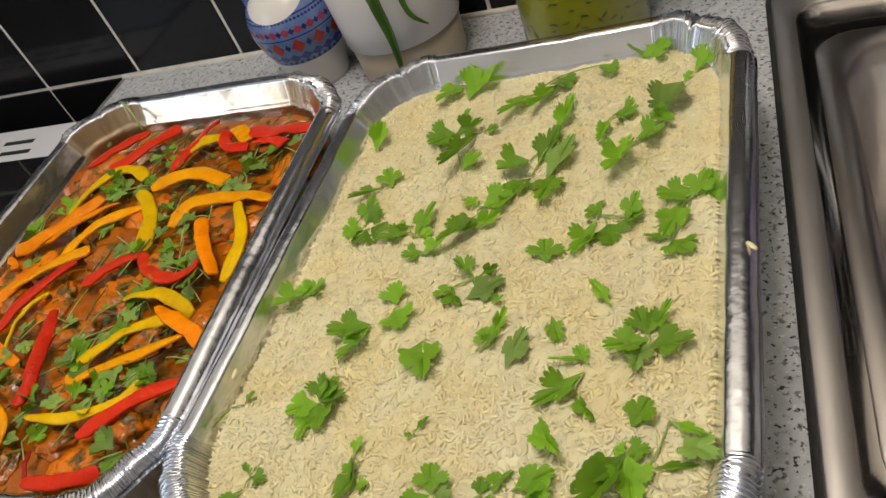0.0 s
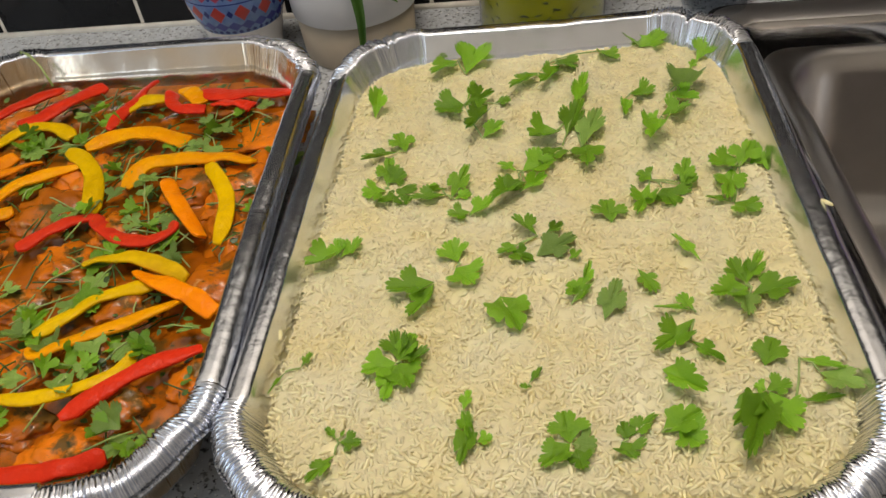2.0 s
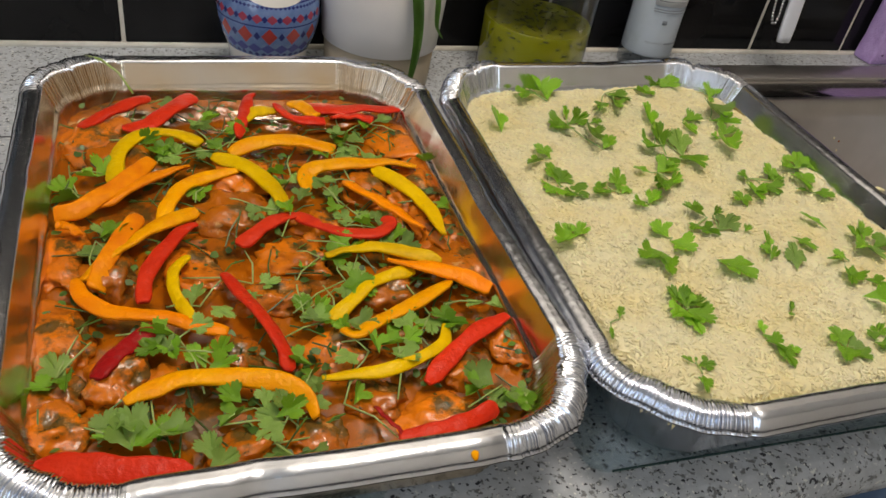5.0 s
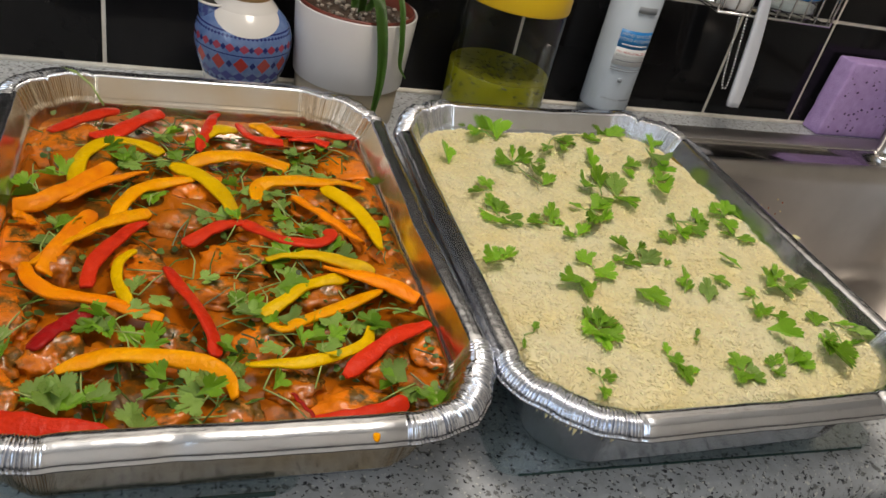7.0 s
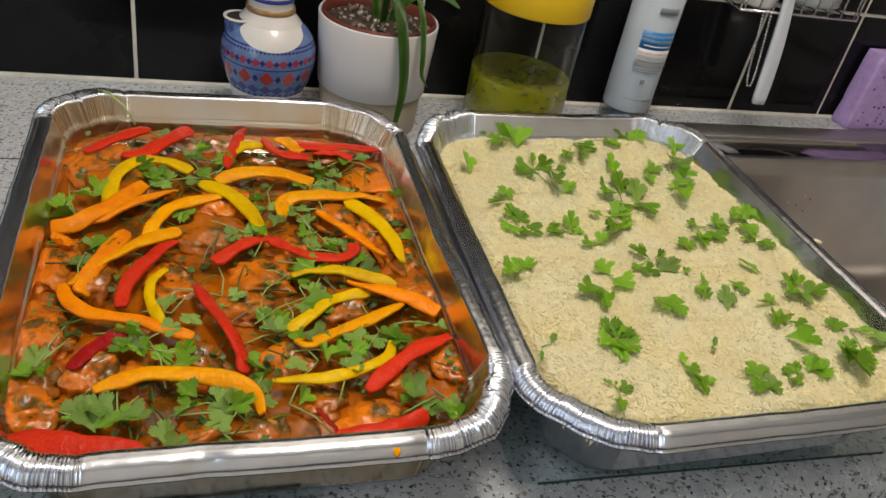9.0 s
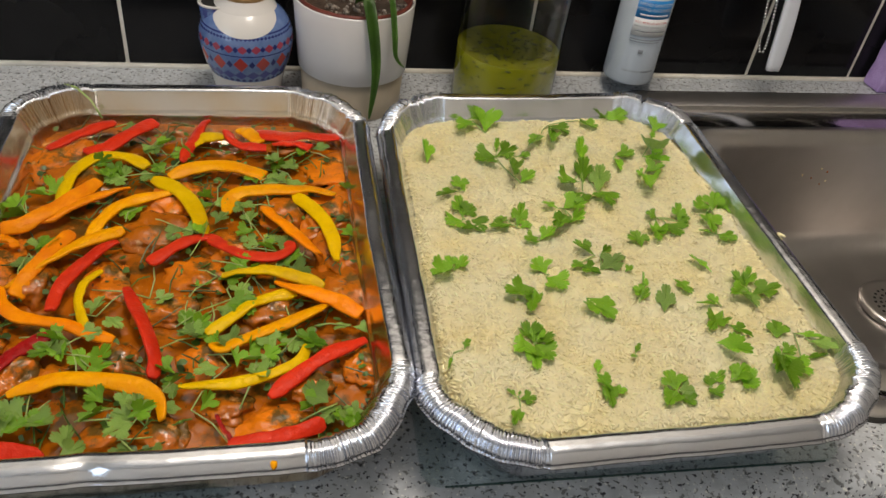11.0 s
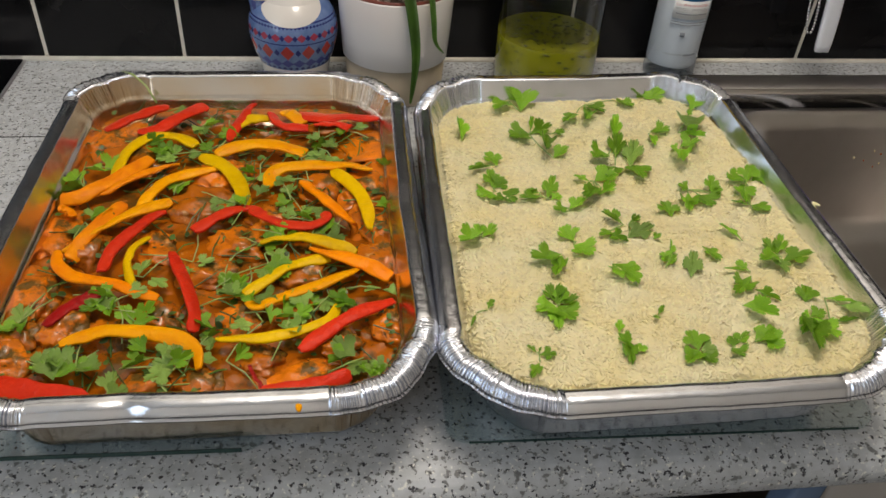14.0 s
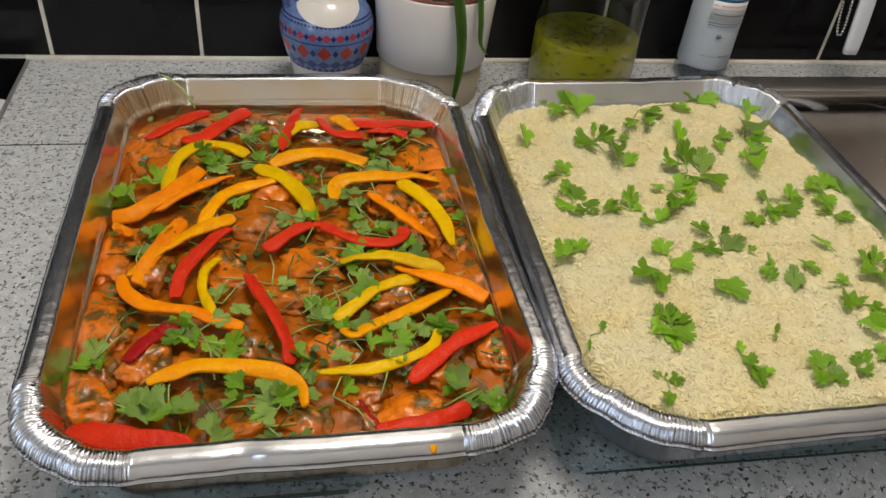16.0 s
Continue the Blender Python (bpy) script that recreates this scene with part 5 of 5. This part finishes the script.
def jar():
    j = thing("plastic_jar", 0.172, -0.062, COUNTER, "clear jar of green herb dressing with yellow lid", "jar")
    m_clear = thin_clear("clear_plastic", (0.90, 0.90, 0.88), 0.06)
    m_liq = material("olive_green_dressing", (0.27, 0.28, 0.008), 0.12, second=(0.33, 0.34, 0.014), scale=40, coat=0.4, sub=0.2)
    m_top = material("dressing_surface", (0.22, 0.23, 0.012), 0.15, second=(0.29, 0.30, 0.02), scale=60, coat=0.4)
    m_seed = material("dark_herb_flakes", (0.045, 0.055, 0.008), 0.5, second=(0.075, 0.085, 0.012), scale=90)
    m_lid = material("yellow_plastic_lid", (0.72, 0.48, 0.010), 0.35, second=(0.68, 0.45, 0.01), scale=12)
    wall = part("wall", lathe([(0.0555, 0.001), (0.0562, 0.004), (0.0562, 0.135), (0.0550, 0.139)], 72), m_clear, j, "clear plastic wall")
    wall.visible_shadow = False
    part("dressing", lathe([(0, 0.0), (0.0545, 0.0), (0.0555, 0.004), (0.0556, 0.0625), (0.0553, 0.0632)], 72), m_liq, j, "murky green herb dressing")
    part("surface", lathe([(0.0553, 0.0632), (0.052, 0.0626), (0, 0.0624)], 72), m_top, j, "still surface of the dressing")
    rnd = random.Random(9)
    bm = bmesh.new()
    for k in range(220):
        a = rnd.uniform(0, 6.28)
        if k < 130:
            r = 0.050 * math.sqrt(rnd.random())
            m = pose(r * math.cos(a), r * math.sin(a), 0.0630, 0, 0, rnd.uniform(0, 180))
        else:
            a = rnd.uniform(math.pi, 2 * math.pi)
            m = pose(0.0556 * math.cos(a), 0.0556 * math.sin(a), rnd.uniform(0.008, 0.060), 90, rnd.uniform(-60, 60), 90 + math.degrees(a) + 0)
        bmesh.ops.create_icosphere(bm, subdivisions=1, radius=1.0, matrix=m @ Matrix.Diagonal((rnd.uniform(0.0018, 0.0044), rnd.uniform(0.0006, 0.0012), 0.0005, 1)))
    f = part("herb_flakes", bm, m_seed, j, "dark herb flakes floating in the dressing")
    f["kind"] = "stuff"
    part("lid", lathe([(0.0535, 0.138), (0.0570, 0.138), (0.0575, 0.140), (0.0575, 0.169), (0.0555, 0.172), (0, 0.172)], 72), m_lid, j, "bright yellow screw lid")


jar()


def wrapped_text(words, size, radius, z, angle, mat, parent):
    """Lettering bent round an upright cylinder, centred on an angle."""
    cu = bpy.data.curves.new("lettering", "FONT")
    cu.body, cu.size, cu.align_x = words, size, "CENTER"
    tmp = new("lettering_source", cu)
    bpy.context.view_layer.update()
    me = bpy.data.meshes.new_from_object(tmp)
    bpy.data.objects.remove(tmp)
    for v in me.vertices:
        a = angle + v.co.x / radius
        v.co = Vector((radius * math.cos(a), radius * math.sin(a), z + v.co.y))
    me.materials.clear()
    return link("lettering", me, mat, parent, "printed lettering", smooth=False)


def wrapped_panel(name, radius, a0, a1, z0, z1, mat, parent, label):
    bm = bmesh.new()
    n = 24
    rows = []
    for k in range(n + 1):
        a = a0 + (a1 - a0) * k / n
        rows.append([bm.verts.new(((radius + o) * math.cos(a), (radius + o) * math.sin(a), z)) for o, z in ((0, z0), (0, z1), (-0.0003, z1), (-0.0003, z0))])
    for a, b in zip(rows, rows[1:]):
        for k in range(4):
            bm.faces.new((a[k], a[(k + 1) % 4], b[(k + 1) % 4], b[k]))
    bmesh.ops.recalc_face_normals(bm, faces=bm.faces)
    return part(name, bm, mat, parent, label)


def bottle():
    b = thing("sanitizer_bottle", 0.331, -0.037, COUNTER, "clear plastic hand sanitizer bottle with blue and white label", "bottle")
    m_clear = thin_clear("clear_bottle_plastic", (0.80, 0.84, 0.88), 0.08)
    m_gel = material("clear_gel", (0.86, 0.90, 0.95), 0.10, trans=0.22, ior=1.12, second=(0.76, 0.80, 0.84), scale=30)
    m_blue = material("blue_print", (0.012, 0.20, 0.55), 0.35, second=(0.015, 0.22, 0.58), scale=40)
    m_white = material("white_print", (0.72, 0.74, 0.76), 0.4, second=(0.68, 0.70, 0.72), scale=40)
    m_grey = material("grey_print", (0.22, 0.24, 0.27), 0.5, second=(0.25, 0.27, 0.30), scale=40)
    m_red = material("red_print", (0.55, 0.03, 0.03), 0.5, second=(0.5, 0.03, 0.03), scale=40)
    sh = part("shell", lathe([(0, 0.0), (0.026, 0.0), (0.0290, 0.004), (0.0295, 0.012), (0.0295, 0.165), (0.026, 0.180), (0.012, 0.188), (0.012, 0.20), (0, 0.20)], 56), m_clear, b, "clear plastic shell")
    sh.visible_shadow = False
    part("gel", lathe([(0, 0.021), (0.0285, 0.021), (0.0288, 0.024), (0.0288, 0.158), (0, 0.158)], 48), m_gel, b, "clear sanitizer gel")
    R, mid = 0.0298, radians(-93)
    wrapped_panel("blue_band", R, mid - 0.72, mid + 0.72, 0.1005, 0.1210, m_blue, b, "blue label band")
    wrapped_panel("white_band", R, mid - 0.72, mid + 0.72, 0.0800, 0.1002, m_white, b, "white label band")
    T = R + 0.0004
    wrapped_text("HAND SANITIZER", 0.0050, T, 0.1145, mid, m_white, b)
    wrapped_text("HYDRO-ALCOHOLIC", 0.0050, T, 0.1090, mid, m_white, b)
    wrapped_panel("print_line", T, mid - 0.55, mid + 0.55, 0.1035, 0.1052, m_white, b, "small unreadable white print")
    wrapped_text("KILL 99.9% OF BACTERIA", 0.0036, T, 0.0945, mid, m_red, b)
    wrapped_text("WITHOUT DRYING OUT", 0.0036, T, 0.0900, mid, m_grey, b)
    wrapped_panel("print_line", T, mid - 0.6, mid + 0.6, 0.0852, 0.0862, m_grey, b, "small unreadable grey print")
    wrapped_panel("print_line", T, mid - 0.7, mid + 0.7, 0.0755, 0.0768, m_grey, b, "small unreadable grey print")
    wrapped_panel("print_line", T, mid - 0.7, mid + 0.5, 0.0730, 0.0740, m_grey, b, "small unreadable grey print")
    wrapped_panel("emblem", T, mid - 0.26, mid - 0.08, 0.0600, 0.0645, m_grey, b, "small grey emblem")
    wrapped_text("FOR HANDS", 0.0036, T, 0.0370, mid - 0.35, m_grey, b)
    wrapped_panel("print_line", T, mid + 0.05, mid + 0.6, 0.0373, 0.0393, m_grey, b, "small unreadable grey print")
    wrapped_panel("brand_bar", T, mid - 0.35, mid + 0.45, 0.142, 0.1490, m_grey, b, "plain grey maker's mark")


bottle()


def wire_rack():
    r = thing("wire_rack", 0.515, -0.030, 1.052, "small chrome wire rack hung on the tiled wall", "rack")
    for y in (-0.022, 0.022):
        for z in (0.0, 0.04, 0.08):
            part("wire", tube([(-0.085, y, z), (0.085, y, z)], 0.0016, 8), M_CHROME, r)
    for k in range(9):
        x = -0.08 + 0.02 * k
        part("wire", tube([(x, -0.022, 0.085), (x, -0.022, 0.001), (x, 0.022, 0.001), (x, 0.022, 0.085)], 0.0012, 6), M_CHROME, r)
    for x in (-0.085, 0.085):
        part("wire", tube([(x, -0.022, 0.08), (x, -0.022, 0.0), (x, 0.0285, 0.0), (x, 0.0285, 0.08)], 0.0016, 8), M_CHROME, r)
    m_w = material("white_tube_plastic", (0.72, 0.72, 0.72), 0.35, second=(0.68, 0.68, 0.69), scale=14)
    t = thing("white_tube", 0.466, -0.030, 1.0545, "white plastic tube standing in the wire rack", "tube")
    part("body", lathe([(0, 0), (0.019, 0), (0.0205, 0.003), (0.021, 0.018), (0.0195, 0.020), (0.021, 0.024), (0.020, 0.10), (0, 0.10)], 40), m_w, t)
    p = thing("soap_pot", 0.548, -0.030, 1.0545, "clear pot of white soap with a blue ring", "soap")
    g = part("pot", lathe([(0, 0), (0.036, 0), (0.038, 0.004), (0.038, 0.05), (0.036, 0.05), (0.036, 0.006), (0, 0.006)], 48), M_GLASS, p, "clear plastic pot")
    p.scale = (1, 0.52, 1)
    g.visible_shadow = False
    part("soap", lathe([(0, 0.007), (0.035, 0.007), (0.035, 0.016), (0, 0.017)], 40), m_w, p, "white soap in the bottom")
    part("ring", tube([(0.0385 * math.cos(a), 0.0385 * math.sin(a), 0.032 + 0.006 * math.sin(a)) for a in [2 * math.pi * k / 40 for k in range(40)]], 0.0028, 10, closed=True), material("blue_plastic", (0.02, 0.22, 0.60), 0.3, second=(0.02, 0.25, 0.65), scale=20), p, "blue plastic ring")


wire_rack()


def dish_brush():
    d = thing("dish_brush", 0.489, -0.0585, 1.085, "white plastic dish brush hanging from the wire rack", "brush")
    m = material("bluish_white_plastic", (0.83, 0.87, 0.95), 0.3, second=(0.79, 0.83, 0.93), scale=16)
    bm = bmesh.new()
    rows = []
    for k in range(21):
        t = k / 20
        w = 0.0055 + 0.0040 * math.sin(math.pi * min(1, t * 0.72)) + 0.001 * t
        x, z, dpt = -0.008 + 0.022 * t + 0.003 * math.sin(3 * t), 0.01 - 0.155 * t, 0.0040
        if k == 20:
            w *= 0.9
        rows.append([bm.verts.new((x + a * w, b * dpt, z)) for a, b in ((-1, -0.4), (-0.35, -1), (0.1, -0.55), (0.7, -1), (1, -0.3), (0.9, 0.7), (-0.9, 0.7))])
    for a, b in zip(rows, rows[1:]):
        for i in range(7):
            bm.faces.new((a[i], a[(i + 1) % 7], b[(i + 1) % 7], b[i]))
    bm.faces.new(rows[0][::-1])
    bm.faces.new(rows[-1])
    bmesh.ops.recalc_face_normals(bm, faces=bm.faces)
    part("handle", bm, m, d)
    ch = thing("bead_chain", 0.462, -0.0550, 1.052, "looped steel bead chain hanging under the rack", "chain")
    bead = bpy.data.meshes.new("bead")
    hb = bmesh.new()
    bmesh.ops.create_icosphere(hb, subdivisions=2, radius=0.0017)
    hb.to_mesh(bead)
    hb.free()
    bead.materials.append(M_CHROME)
    bead.shade_smooth()
    for k in range(50):
        t = k / 49
        s = -1 if t < 0.5 else 1
        f = 1 - abs(2 * t - 1)
        o = new("bead", bead)
        o.parent = ch
        o.location = (0.004 + s * 0.0055 * math.sqrt(max(0.0, 1 - f ** 8)) + 0.016 * f, 0, -0.092 * f)


dish_brush()


def sponge():
    s = thing("sponge", 0.768, -0.022, COUNTER + 0.0005, "purple cellulose sponge leaning against the black tiles", "sponge")
    m = material("purple_sponge", (0.56, 0.40, 0.78), 0.9, second=(0.47, 0.32, 0.69), scale=110, bump=0.9, bump_scale=420)
    bm = box(-0.08, 0.08, -0.016, 0.016, 0.0, 0.106, 0.003, 2)
    bmesh.ops.subdivide_edges(bm, edges=bm.edges, cuts=6, use_grid_fill=True)
    for v in bm.verts:
        k = noise.noise(v.co * 70) * 0.0016 + noise.noise(v.co * 220) * 0.0009
        v.co += v.co.normalized() * k
        v.co.x += (-0.006 if v.co.x < 0 else 0.0) * (1 - v.co.z / 0.106)
        v.co.z = max(0.0, v.co.z)
    ob = part("pad", bm, m, s)
    rnd = random.Random(3)
    pores = bmesh.new()
    for _ in range(70):
        x, z, q = rnd.uniform(-0.075, 0.075), rnd.uniform(0.008, 0.10), rnd.uniform(0.0008, 0.0024)
        bmesh.ops.create_icosphere(pores, subdivisions=1, radius=q, matrix=Matrix.Translation((x, -0.0166, z)) @ Matrix.Diagonal((1, 0.3, 0.8, 1)))
    # the sponge purple darkened, so the pores' inner shade is in the colour
    pp = part("pores", pores, material("pore_shade_purple", (0.09, 0.045, 0.17), 0.95, second=(0.07, 0.03, 0.14), scale=90), s, "dark purple spots for the shade in open pores")
    pp["kind"] = "stuff"


sponge()


# ---- small traces of cooking ----
d = part("sauce_drip", lathe([(0, 0.0006), (0.0016, 0.0004), (0.0020, 0), (0.0014, -0.0002)], 16), PEPPER["amber"])
d.matrix_world = pose(-0.083, -0.5738, 0.9686, 35, 0, 0) @ Matrix.Diagonal((1, 2.0, 1, 1))
tagged(d, "small yellow sauce drip on the foil rim", "sauce drip")
for gx, gy, gz, ga in ((0.298, -0.414, 0.9795, 40), (0.0215, -0.48, 0.966, 10)):
    g = part("rice_grain", lathe([(0, -0.0036), (0.0009, -0.0028), (0.0012, 0), (0.0009, 0.0028), (0, 0.0036)], 10), M_RICE)
    g.matrix_world = pose(gx, gy, gz, 90, 0, ga)
    tagged(g, "stray cooked rice grain stuck on the foil rim", "rice grain", group="stray rice grains")
st = thing("herb_stem", -0.236, -0.184, 0.962, "thin pale green herb stem draped over the foil rim", "herb stem")
part("stem", tube([(-0.016, 0.010, 0.008), (-0.006, 0.004, 0.0082), (0.006, -0.006, 0.002), (0.015, -0.016, -0.010)], 0.0008, 8), M_STEM, st)
rnd = random.Random(12)
for k in range(6):
    c = part("crumb", lathe([(0, 0), (0.0014, 0.0003), (0.0010, 0.0012), (0, 0.0015)], 8), M_SAUCE if k % 2 else M_RICE)
    c.matrix_world = pose(0.535 + rnd.uniform(0, 0.05), -0.1420 - 0.0005 * k, COUNTER - 0.045 - 0.004 * k, 78, 0, rnd.uniform(0, 90))
    tagged(c, "tiny food crumb stuck on the steel sink wall", "crumb", group="crumbs in the sink")
